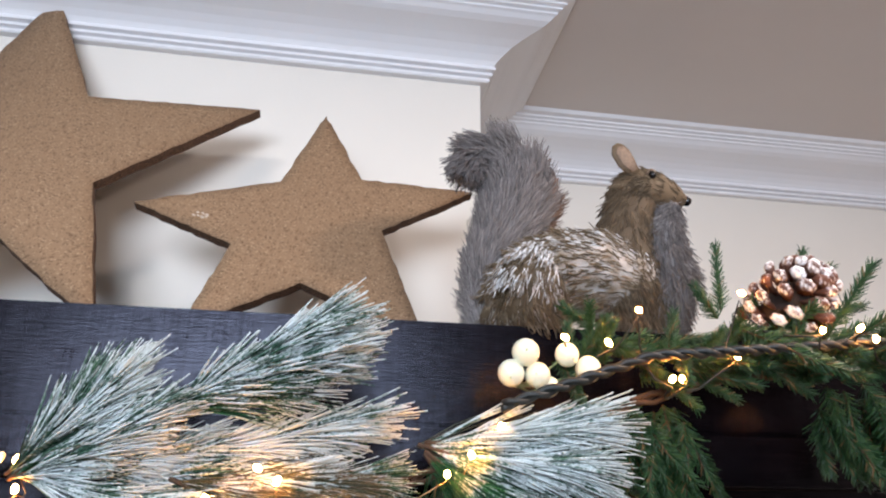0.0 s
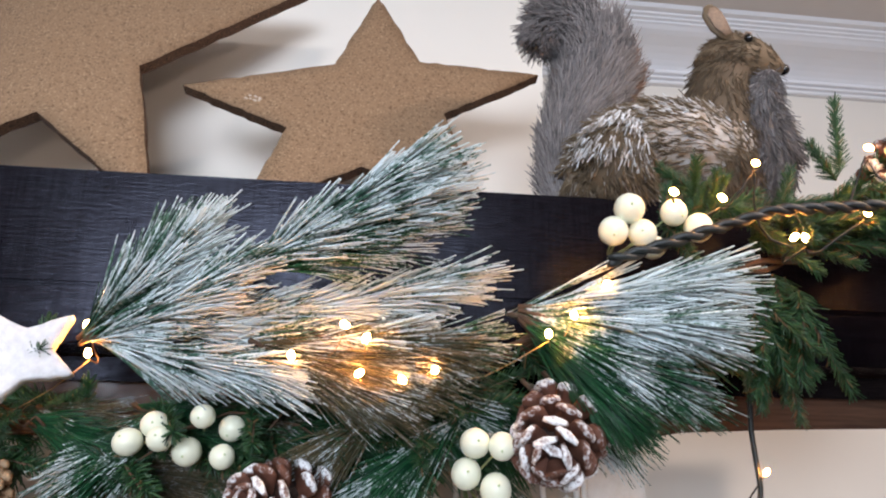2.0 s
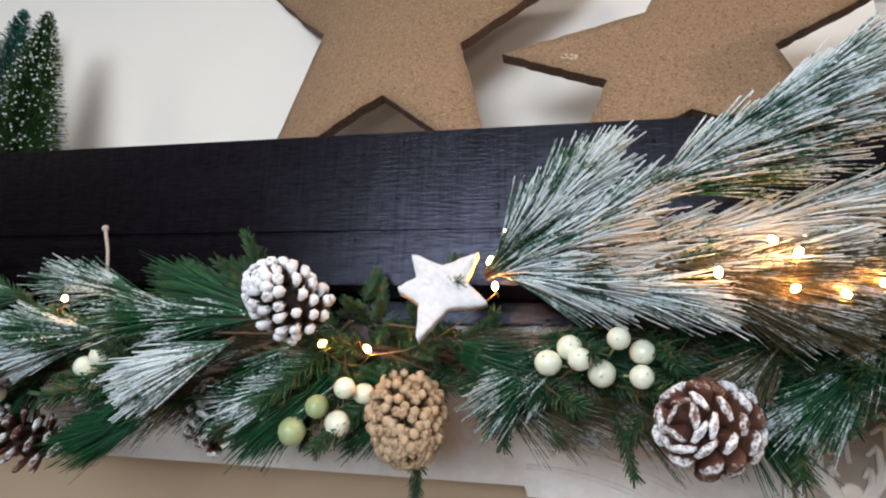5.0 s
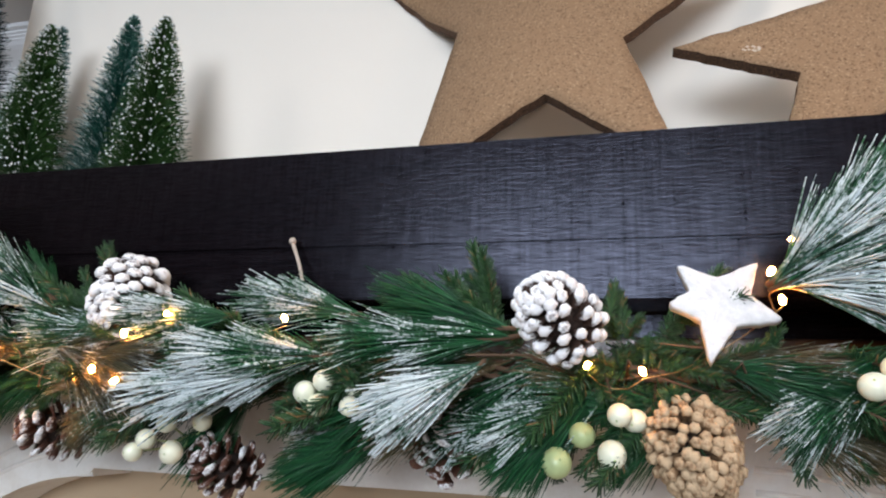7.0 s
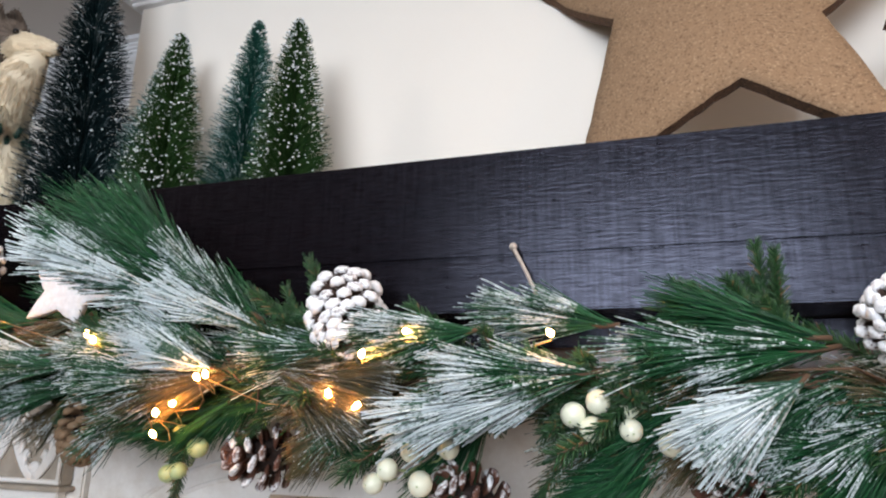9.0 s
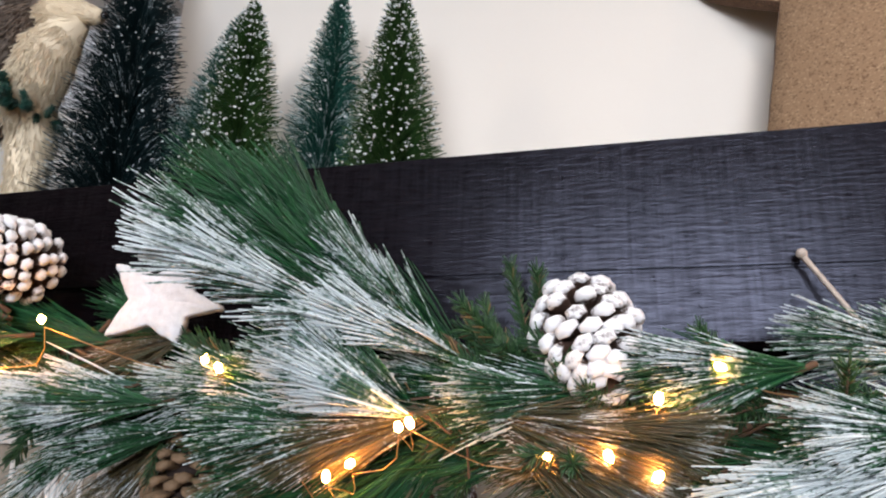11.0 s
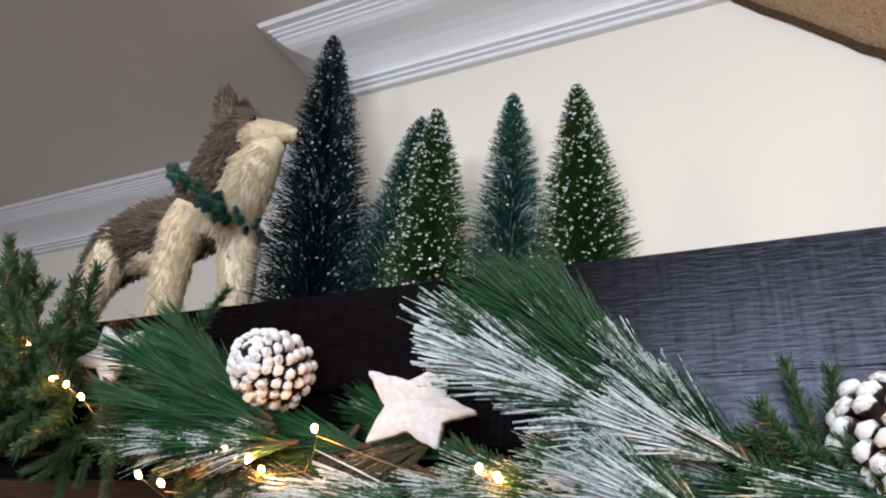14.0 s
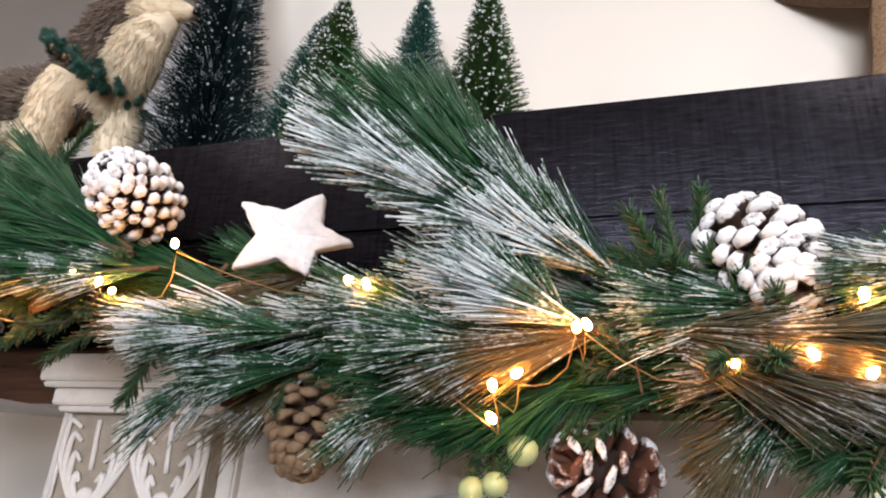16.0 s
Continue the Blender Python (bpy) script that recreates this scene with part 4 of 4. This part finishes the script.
berry_cluster(CREAM_B, [(0.360, -0.085, 1.351), (0.353, -0.080, 1.318), (0.373, -0.070, 1.347)], 0.0115, seed=4)
berry_cluster("pale green striped buds among the pine needles", [(0.306, -0.080, 1.309), (0.328, -0.080, 1.333)], 0.013, M_BERRY_GREEN, seed=5)
berry_cluster(CREAM_B, [(0.064, -0.085, 1.362), (0.086, -0.090, 1.373), (0.080, -0.080, 1.350), (0.112, -0.085, 1.350), (0.111, -0.075, 1.370), (0.144, -0.080, 1.340)], 0.0108, seed=6)
berry_cluster(CREAM_B, [(-0.108, -0.080, 1.310), (-0.122, -0.080, 1.297), (-0.084, -0.080, 1.327), (-0.074, -0.082, 1.299), (-0.052, -0.078, 1.330)], 0.0112, seed=7)
berry_cluster("pale green striped buds among the pine needles", [(-0.359, -0.060, 1.345), (-0.334, -0.060, 1.322), (-0.370, -0.060, 1.294), (-0.352, -0.065, 1.298)], 0.0105, M_BERRY_GREEN, seed=8)
berry_cluster("small yellow green buds by the capital", [(-0.561, -0.040, 1.374), (-0.551, -0.045, 1.384)], 0.011, M_BERRY_GREEN, seed=9)


# ---- white felt stars ----
def felt_star(label, tips, inner=0.60, thick=0.009):
    """A padded star through five tips in space, its notches pulled towards the middle."""
    tips = [Vector(p) for p in tips]
    mid = sum(tips, Vector()) / 5
    ahead = sum(((a - mid).cross(b - mid) for a, b in zip(tips, tips[1:] + tips[:1])), Vector()).normalized()
    if ahead.y > 0:
        ahead.negate()
    rng = random.Random(int(abs(mid.x) * 1000))
    out = []
    for a, b in zip(tips, tips[1:] + tips[:1]):
        notch = mid + ((a + b) / 2 - mid) * inner
        for p0, p1 in ((a, notch), (notch, b)):
            for k in range(6):
                p = p0.lerp(p1, k / 6)
                if k == 0 and p0 is a:
                    p = mid + (p - mid) * 0.95
                out.append(p + Vector((rng.uniform(-1, 1), 0, rng.uniform(-1, 1))) * 0.0007)
    bm = bmesh.new()
    n = len(out)
    rings = []
    for shrink, off in ((1.0, -0.5), (1.0, 0.35), (0.96, 0.5), (0.6, 0.52), (0.3, 0.54)):
        rings.append([bm.verts.new(mid + (p - mid) * shrink + ahead * thick * (off + rng.uniform(-0.04, 0.04))) for p in out])
    for a, b in zip(rings, rings[1:]):
        for i in range(n):
            j = (i + 1) % n
            bm.faces.new((a[i], a[j], b[j], b[i]))
    tip_v, rear_v = bm.verts.new(mid + ahead * thick * 0.54), bm.verts.new(mid - ahead * thick * 0.5)
    for i in range(n):
        j = (i + 1) % n
        bm.faces.new((rings[-1][i], rings[-1][j], tip_v))
        bm.faces.new((rings[0][j], rings[0][i], rear_v))
    return tagged(part("felt_star", bm, M_GLITTER, smooth=True), label, "star ornament", "white stars on the garland")


felt_star("white glittered felt star tucked into the garland", [(0.412, -0.070, 1.484), (0.481, -0.068, 1.486), (0.495, -0.084, 1.431), (0.432, -0.105, 1.391), (0.402, -0.082, 1.446)])
felt_star("white glittered felt star below the bristle trees", [(-0.601, -0.066, 1.536), (-0.514, -0.068, 1.537), (-0.486, -0.052, 1.492), (-0.519, -0.068, 1.457), (-0.592, -0.076, 1.463)], 0.62)
felt_star("white glittered felt star half hidden in pine needles", [(-1.045, -0.030, 1.630), (-0.974, -0.025, 1.618), (-0.955, -0.030, 1.560), (-1.011, -0.035, 1.541), (-1.092, -0.035, 1.577)], 0.60)

# broken twig stub that sticks up from the garland
_s = Soup()
_s.tube([(0.028, -0.03, 1.470), (0.012, -0.018, 1.505), (-0.003, -0.011, 1.534)], [0.0022, 0.002, 0.0024], 6)
_s.ball((-0.003, -0.011, 1.535), 0.0045, 0, 8)
soup_object("twig_stub", _s, [plain("pale dry twig", (0.45, 0.38, 0.32), 0.8, 0.3, 200, 0.5)], garland)


# pale curled tendril and a dry brown leaf caught in the garland
_s = Soup()
_s.tube([(-0.372, -0.075, 1.446), (-0.384, -0.074, 1.456), (-0.394, -0.072, 1.464), (-0.401, -0.071, 1.463), (-0.403, -0.071, 1.456), (-0.398, -0.071, 1.449), (-0.392, -0.072, 1.446)], [0.0012, 0.0013, 0.0014, 0.0014, 0.0013, 0.0012, 0.0009], 6)
soup_object("curled_tendril", _s, [M_SNOW], garland, "pale curled plastic tendril")
_bm = bmesh.new()
_rows = []
for _i in range(7):
    _t = _i / 6
    _w = 0.011 * math.sin(math.pi * (0.08 + 0.84 * _t)) + 0.001
    _c = Vector((-0.760 - 0.058 * _t, -0.055 - 0.012 * math.sin(3 * _t), 1.470 - 0.040 * _t - 0.006 * math.sin(4 * _t)))
    _rows.append([_bm.verts.new(_c + Vector((_w * k * 0.55, -0.006 * k * k, -_w * k * 0.8))) for k in (-1.0, -0.4, 0.2, 1.0)])
for _a, _b in zip(_rows, _rows[1:]):
    for _k in range(3):
        _bm.faces.new((_a[_k], _a[_k + 1], _b[_k + 1], _b[_k]))
bmesh.ops.solidify(_bm, geom=_bm.faces[:], thickness=0.0009)
part("dry_leaf", _bm, plain("dry brown leaf", (0.20, 0.11, 0.05), 0.75, 0.4, 90, 0.6), garland, "curled dry brown leaf", True)


# ---- string lights ----
def bulb_mesh():
    s = Soup()
    s.ball((0, 0, 0), 0.0029, 0, 10, (1, 1, 1.5))
    return s.mesh("bulb", [M_BULB])


BULB = bulb_mesh()


def light_string(label, pts, thick, mat, seed):
    rng = random.Random(seed)
    root = empty("string_lights", label, "fairy lights", "fairy light strings")
    for p in pts:
        b = new("bulb", BULB)
        b.location = p
        b.rotation_euler = (rng.uniform(-1, 1), rng.uniform(-1, 1), 0)
        b.parent = root
    path = []
    for a, b in zip(pts, pts[1:]):
        a, b = Vector(a), Vector(b)
        for k in range(4):
            t = k / 4
            path.append(a + (b - a) * t + Vector((0, 0.022 * math.sin(math.pi * t) + 0.005, -0.010 * math.sin(math.pi * t) - 0.006)) + Vector((rng.uniform(-1, 1), 0, rng.uniform(-1, 1))) * 0.002)
    path.append(Vector(pts[-1]) + Vector((0, 0.005, -0.006)))
    w = Soup()
    w.tube(path, thick, 5)
    soup_object("wire", w, [mat], root)
    return root


WARM = "warm white fairy lights on fine copper wire"
light_string(WARM, [(0.334, -0.090, 1.392), (0.380, -0.090, 1.388), (0.497, -0.072, 1.452), (0.491, -0.068, 1.478), (0.508, -0.080, 1.503), (0.681, -0.165, 1.445), (0.720, -0.165, 1.470), (0.737, -0.165, 1.460), (0.733, -0.165, 1.433), (0.766, -0.165, 1.429), (0.791, -0.165, 1.437), (0.882, -0.165, 1.468), (0.905, -0.160, 1.485), (0.931, -0.170, 1.510)], 0.0006, M_FINE, 1)
light_string(WARM, [(-0.737, -0.100, 1.460), (-0.684, -0.105, 1.438), (-0.618, -0.120, 1.472), (-0.444, -0.115, 1.432), (-0.464, -0.105, 1.440), (-0.345, -0.120, 1.336), (-0.345, -0.120, 1.357), (-0.330, -0.115, 1.366), (-0.289, -0.135, 1.391), (-0.283, -0.130, 1.394), (-0.195, -0.100, 1.376), (-0.154, -0.120, 1.377), (-0.125, -0.120, 1.366), (-0.122, -0.120, 1.413), (-0.083, -0.110, 1.434), (0.05, -0.11, 1.43)], 0.0006, M_FINE, 2)
light_string("warm white fairy lights on dark green cable", [(-1.184, -0.10, 1.678), (-1.122, -0.10, 1.618), (-1.087, -0.10, 1.587), (-1.023, -0.10, 1.542), (-0.983, -0.11, 1.531), (-0.952, -0.11, 1.515), (-0.842, -0.105, 1.432), (-0.808, -0.105, 1.424), (-0.701, -0.105, 1.447)], 0.0012, M_WIRE, 3)
light_string("warm white fairy lights on dark green cable", [(0.997, -0.165, 1.596), (1.041, -0.165, 1.593), (1.076, -0.165, 1.628), (1.104, -0.165, 1.560), (1.114, -0.165, 1.560), (1.173, -0.170, 1.585), (1.202, -0.150, 1.658), (1.237, -0.215, 1.603), (1.296, -0.195, 1.613), (1.311, -0.195, 1.603), (1.40, -0.17, 1.60)], 0.0012, M_WIRE, 4)
light_string("fairy light cable hanging below the mantel end", [(1.167, 0.020, 1.356), (1.129, 0.020, 1.307), (1.170, 0.020, 1.24)], 0.0010, M_WIRE, 5)
_root = empty("power_cable", "thick twisted dark cable lying over the garland", "cable")
for _ph in (0.0, math.pi):
    _s = Soup()
    _s.tube([(x, -0.178 + 0.003 * math.cos(x * 160 + _ph), 1.530 + 0.35 * (x - 0.94) - 0.9 * max(0, x - 1.08) * 0.28 + 0.003 * math.sin(x * 160 + _ph)) for x in [0.93 + i * 0.006 for i in range(85)]], 0.0034, 6)
    soup_object("strand", _s, [M_WIRE], _root)
_s = Soup()
_s.tube([(1.165, 0.03, 1.47), (1.160, 0.03, 1.40), (1.163, 0.028, 1.34), (1.158, 0.03, 1.30), (1.165, 0.03, 1.1), (1.16, 0.03, 0.7)], 0.0028, 6)
tagged(soup_object("hanging_cable", _s, [M_WIRE]), "dark cable hanging down from the mantel end", "cable")


# ---- furry figurines ----
def fur_tube(s, pts, radii, hairs, length, slot, rng, lift=0.35, squash=(1, 1), thin=0.0007, back=1.0, segs=14, arc=(0.0, 2 * math.pi), skin=True):
    if skin:
        s.tube(pts, radii, segs, slot, squash)
    P = [Vector(p) for p in pts]
    cum = [0.0]
    for a, b in zip(P, P[1:]):
        cum.append(cum[-1] + (b - a).length)
    for _ in range(hairs):
        d = rng.random() * cum[-1]
        i = max(k for k in range(len(P) - 1) if cum[k] <= d)
        t = (d - cum[i]) / max(1e-6, cum[i + 1] - cum[i])
        c = P[i].lerp(P[i + 1], t)
        r = radii[i] + (radii[i + 1] - radii[i]) * t
        ax = (P[i + 1] - P[i]).normalized()
        sd = Vector((0, 1, 0)) - ax * ax.y
        sd = sd.normalized() if sd.length > 0.05 else ax.orthogonal().normalized()
        o = ax.cross(sd)
        a = rng.uniform(*arc)
        nrm = sd * math.cos(a) * squash[0] + o * math.sin(a) * squash[1]
        way = ax * back + nrm * lift * rng.uniform(0.4, 1.6) + Vector((rng.gauss(0, 0.18), rng.gauss(0, 0.18), rng.gauss(0, 0.18)))
        s.strand(c + nrm * r * 0.96, way, length * rng.uniform(0.6, 1.2), thin * rng.uniform(0.7, 1.3), nrm * length * 0.1, slot, False)


def squirrel():
    rng = random.Random(21)
    s = Soup()
    y = 0.055
    # tail: a thick grey arch with a browner inner side
    fur_tube(s, [(0.972, y + 0.03, 1.657), (0.968, y + 0.03, 1.700), (0.978, y + 0.03, 1.755), (1.008, y + 0.03, 1.815), (1.026, y + 0.03, 1.872), (1.014, y + 0.028, 1.920), (0.982, y + 0.025, 1.934), (0.955, y + 0.022, 1.918), (0.944, y + 0.02, 1.895)], [0.014, 0.021, 0.031, 0.046, 0.053, 0.044, 0.034, 0.024, 0.009], 10500, 0.026, 2, rng, 0.36, (0.8, 1.0), 0.0008)
    fur_tube(s, [(1.010, y + 0.045, 1.780), (1.050, y + 0.045, 1.830), (1.070, y + 0.045, 1.875), (1.056, y + 0.042, 1.918)], [0.018, 0.024, 0.024, 0.012], 2000, 0.022, 6, rng, 0.4, (0.8, 1.0), 0.0008)
    # body, haunch and neck in laid straw
    back = [(1.212, y, 1.715), (1.183, y, 1.730), (1.128, y, 1.743), (1.072, y, 1.739), (1.022, y, 1.718), (0.994, y, 1.685), (0.990, y, 1.660)]
    girth = [0.034, 0.052, 0.060, 0.060, 0.052, 0.032, 0.016]
    fur_tube(s, back, girth, 6500, 0.020, 1, rng, 0.10, thin=0.0010, segs=20)
    fur_tube(s, back[1:6], [g + 0.002 for g in girth[1:6]], 560, 0.013, 5, rng, 0.12, thin=0.0010, arc=(1.10 * math.pi, 1.5 * math.pi + 0.2), skin=False)
    fur_tube(s, [(1.040, y - 0.020, 1.745), (1.025, y - 0.028, 1.715), (1.022, y - 0.028, 1.685), (1.035, y - 0.024, 1.656)], [0.026, 0.044, 0.042, 0.030], 2200, 0.018, 1, rng, 0.12, thin=0.0010)
    fur_tube(s, [(1.040, y - 0.020, 1.760), (1.020, y - 0.030, 1.720), (1.012, y - 0.030, 1.690)], [0.028, 0.046, 0.044], 420, 0.016, 5, rng, 0.16, thin=0.0011, arc=(0.6 * math.pi, 1.5 * math.pi), skin=False)
    fur_tube(s, [(1.198, y, 1.862), (1.180, y, 1.835), (1.172, y, 1.800), (1.166, y, 1.765), (1.172, y, 1.715), (1.180, y, 1.657)], [0.028, 0.036, 0.042, 0.050, 0.052, 0.040], 4600, 0.020, 0, rng, 0.10, thin=0.0010, segs=18)
    # head and muzzle
    fur_tube(s, [(1.270, y, 1.866), (1.256, y, 1.871), (1.230, y, 1.877), (1.204, y, 1.877), (1.184, y, 1.868), (1.176, y, 1.852)], [0.009, 0.018, 0.029, 0.034, 0.031, 0.022], 3200, 0.013, 0, rng, 0.10, thin=0.0009, segs=18)
    # loose grey bib from the chin down to the paws
    fur_tube(s, [(1.250, y - 0.004, 1.856), (1.236, y - 0.010, 1.832), (1.222, y - 0.016, 1.798), (1.218, y - 0.020, 1.762), (1.222, y - 0.020, 1.728), (1.208, y - 0.014, 1.688), (1.198, y - 0.008, 1.658)], [0.010, 0.018, 0.026, 0.032, 0.032, 0.026, 0.016], 5200, 0.026, 2, rng, 0.26, thin=0.0008)
    fur_tube(s, [(1.232, y, 1.760), (1.238, y, 1.725), (1.222, y, 1.680)], [0.014, 0.022, 0.016], 1100, 0.024, 6, rng, 0.5, thin=0.0009)
    for dy, lower, along in ((-0.024, 0.0, 0.0), (0.030, 0.016, 0.030)):
        s.tube([(px + along, y + dy, pz - lower) for px, pz in ((1.186, 1.893), (1.175, 1.909), (1.167, 1.926), (1.165, 1.937), (1.165, 1.941))], [0.009, 0.0150, 0.0155, 0.010, 0.003], 12, 0, (0.30, 1))
        s.tube([(px + along, y + dy - 0.004, pz - lower) for px, pz in ((1.184, 1.896), (1.175, 1.910), (1.168, 1.925), (1.166, 1.934))], [0.005, 0.0108, 0.0112, 0.004], 12, 3, (0.16, 1))
    s.ball((1.275, y, 1.868), 0.0075, 4, 10)
    for dy in (-0.030, 0.030):
        s.ball((1.208, y + dy * 1.1, 1.889), 0.0058, 4, 10)
        s.tube([(1.199, y + dy * 1.1, 1.889), (1.205, y + dy * 1.13, 1.897), (1.213, y + dy * 1.1, 1.896)], 0.0014, 5, 3)
    ob = new("squirrel_figurine", s.mesh("squirrel_figurine", [M_STRAW, M_STRAW_BODY, M_GREY, M_EAR, M_BLACK, M_STRAW_SNOW, M_RUSSET]))
    return tagged(ob, "brown straw squirrel figurine with grey plush tail on the mantel", "figurine")


squirrel()


def wolf():
    rng = random.Random(22)
    s = Soup()
    y = 0.185
    # grey brown coat: crown, nape, back, ears and tail
    fur_tube(s, [(-1.042, y, 2.082), (-1.070, y, 2.086), (-1.097, y, 2.062), (-1.115, y, 2.010), (-1.138, y, 1.955), (-1.150, y, 1.915)], [0.018, 0.034, 0.042, 0.044, 0.048, 0.050], 4200, 0.018, 0, rng, 0.45, thin=0.0013)
    fur_tube(s, [(-1.110, y, 1.895), (-1.180, y, 1.890), (-1.260, y, 1.890), (-1.335, y, 1.868), (-1.378, y, 1.835), (-1.395, y, 1.800)], [0.046, 0.054, 0.056, 0.050, 0.034, 0.018], 7000, 0.020, 0, rng, 0.5, thin=0.0014)
    fur_tube(s, [(-1.375, y, 1.870), (-1.398, y, 1.815), (-1.402, y, 1.745), (-1.398, y, 1.672)], [0.018, 0.020, 0.013, 0.005], 1500, 0.020, 0, rng, 0.25, thin=0.0011)
    for dy in (-0.024, 0.026):
        fur_tube(s, [(-1.096, y + dy, 2.078), (-1.108, y + dy, 2.112), (-1.120, y + dy, 2.145), (-1.127, y + dy, 2.172)], [0.024, 0.026, 0.020, 0.006], 700, 0.012, 0, rng, 0.35, (0.5, 1), 0.0012)
    # cream muzzle, cheek and deep ruff
    fur_tube(s, [(-0.950, y, 2.040), (-0.968, y, 2.047), (-1.000, y, 2.056), (-1.035, y, 2.062), (-1.065, y, 2.050)], [0.010, 0.015, 0.022, 0.030, 0.028], 2600, 0.012, 1, rng, 0.06, thin=0.0007, segs=18)
    fur_tube(s, [(-0.985, y, 2.036), (-1.015, y, 2.018), (-1.034, y - 0.004, 1.985), (-1.046, y - 0.004, 1.945), (-1.066, y, 1.900), (-1.085, y, 1.862)], [0.014, 0.032, 0.042, 0.042, 0.042, 0.036], 6200, 0.020, 1, rng, 0.10, thin=0.0008, segs=18)
    fur_tube(s, [(-1.180, y, 1.850), (-1.250, y, 1.848), (-1.310, y, 1.845)], [0.030, 0.034, 0.028], 900, 0.018, 1, rng, 0.15, thin=0.0010)
    # legs
    for pts, radii, dy in (([(-1.130, 1.910), (-1.148, 1.868), (-1.160, 1.800), (-1.160, 1.735), (-1.155, 1.685), (-1.136, 1.664)], [0.038, 0.041, 0.034, 0.030, 0.029, 0.018], -0.034),
                           ([(-1.080, 1.905), (-1.066, 1.855), (-1.058, 1.795), (-1.055, 1.735), (-1.052, 1.685), (-1.042, 1.662)], [0.038, 0.042, 0.034, 0.029, 0.027, 0.016], 0.024),
                           ([(-1.318, 1.890), (-1.330, 1.848), (-1.350, 1.800), (-1.368, 1.740), (-1.372, 1.680), (-1.360, 1.662)], [0.034, 0.040, 0.034, 0.025, 0.023, 0.016], -0.024),
                           ([(-1.235, 1.870), (-1.230, 1.825), (-1.230, 1.770), (-1.228, 1.700), (-1.220, 1.660)], [0.034, 0.036, 0.031, 0.026, 0.020], 0.030)):
        fur_tube(s, [(px, y + dy, pz) for px, pz in pts], [r * 0.92 for r in radii], 2800, 0.014, 1, rng, 0.10, thin=0.0007, segs=16)
    s.ball((-0.944, y, 2.043), 0.0065, 2, 10)
    for dy in (-0.027, 0.027):
        s.ball((-1.036, y + dy, 2.082), 0.006, 2, 10)
    ob = new("wolf_figurine", s.mesh("wolf_figurine", [M_WOLF, M_CREAM, M_BLACK]))
    return tagged(ob, "grey and cream straw wolf cub figurine on the mantel", "figurine")


wolf()


def neck_wreath():
    root = empty("neck_wreath", "small green fir wreath with tiny cones round the figurine's neck", "wreath")
    c = Vector((-1.108, 0.185, 1.925))
    rng = random.Random(33)
    u, w = Vector((0.074, 0, -0.052)), Vector((0, 0.074, 0.0))
    for i in range(34):
        a = 2 * math.pi * i / 34
        p = c + u * math.cos(a) * 1.2 + w * math.sin(a)
        d = (-u * math.sin(a) * 12 + w * math.cos(a) * 9) + Vector((rng.uniform(-1.2, 1.2), rng.uniform(-1.3, 0.0), rng.uniform(-1.2, 1.2)))
        fir_tip(p, d, root, FIR_BLUE, rng.uniform(0.36, 0.58), rng.uniform(0, 360))
    for i in range(34):
        a = -math.pi / 2 + rng.uniform(-1.15, 1.15)
        p = c + u * math.cos(a) * 1.2 * rng.uniform(0.9, 1.1) + w * math.sin(a)
        fir_tip(p, Vector((0.7, 0, -0.7)) * rng.choice((-1, 1)) + Vector((rng.uniform(-0.9, 0.9), rng.uniform(-1.2, 0), rng.uniform(-0.9, 0.9))), root, FIR_BLUE, rng.uniform(0.36, 0.6), rng.uniform(0, 360))
    for a in (3.5, 3.8, 4.5, 4.9, 5.5, 3.1):
        t = Soup()
        for k in range(22):
            h = k / 22
            t.ball((0.007 * math.cos(k * 2.4) * (1 - h * 0.6), 0.007 * math.sin(k * 2.4) * (1 - h * 0.6), 0.018 * (h - 0.5)), 0.0032, 0, 6, (1, 1, 0.6))
        ob = soup_object("tiny_cone", t, [M_TANCONE])
        ob.location = c + u * math.cos(a) * 1.15 + w * math.sin(a) * 1.1
        ob.parent = root


neck_wreath()


# ---- small marks ----
_s = Soup()
for _k in range(16):
    _a, _q = _rng.uniform(0, 6.28), _rng.random() ** 0.5
    _x, _z = 0.552 + 0.013 * _q * math.cos(_a), 1.862 + 0.007 * _q * math.sin(_a)
    _s.ball((_x, 0.158 + 0.33 * (_z - SHELF_Z) - 0.0004, _z), _rng.uniform(0.0008, 0.0022), 0, 6, (1.4, 0.2, 1))
_dab = soup_object("white_scuff", _s, [M_SCUFF], bpy.data.objects["cork_star.001"], "white scuff mark on the cork")
_dab["kind"] = "stuff"
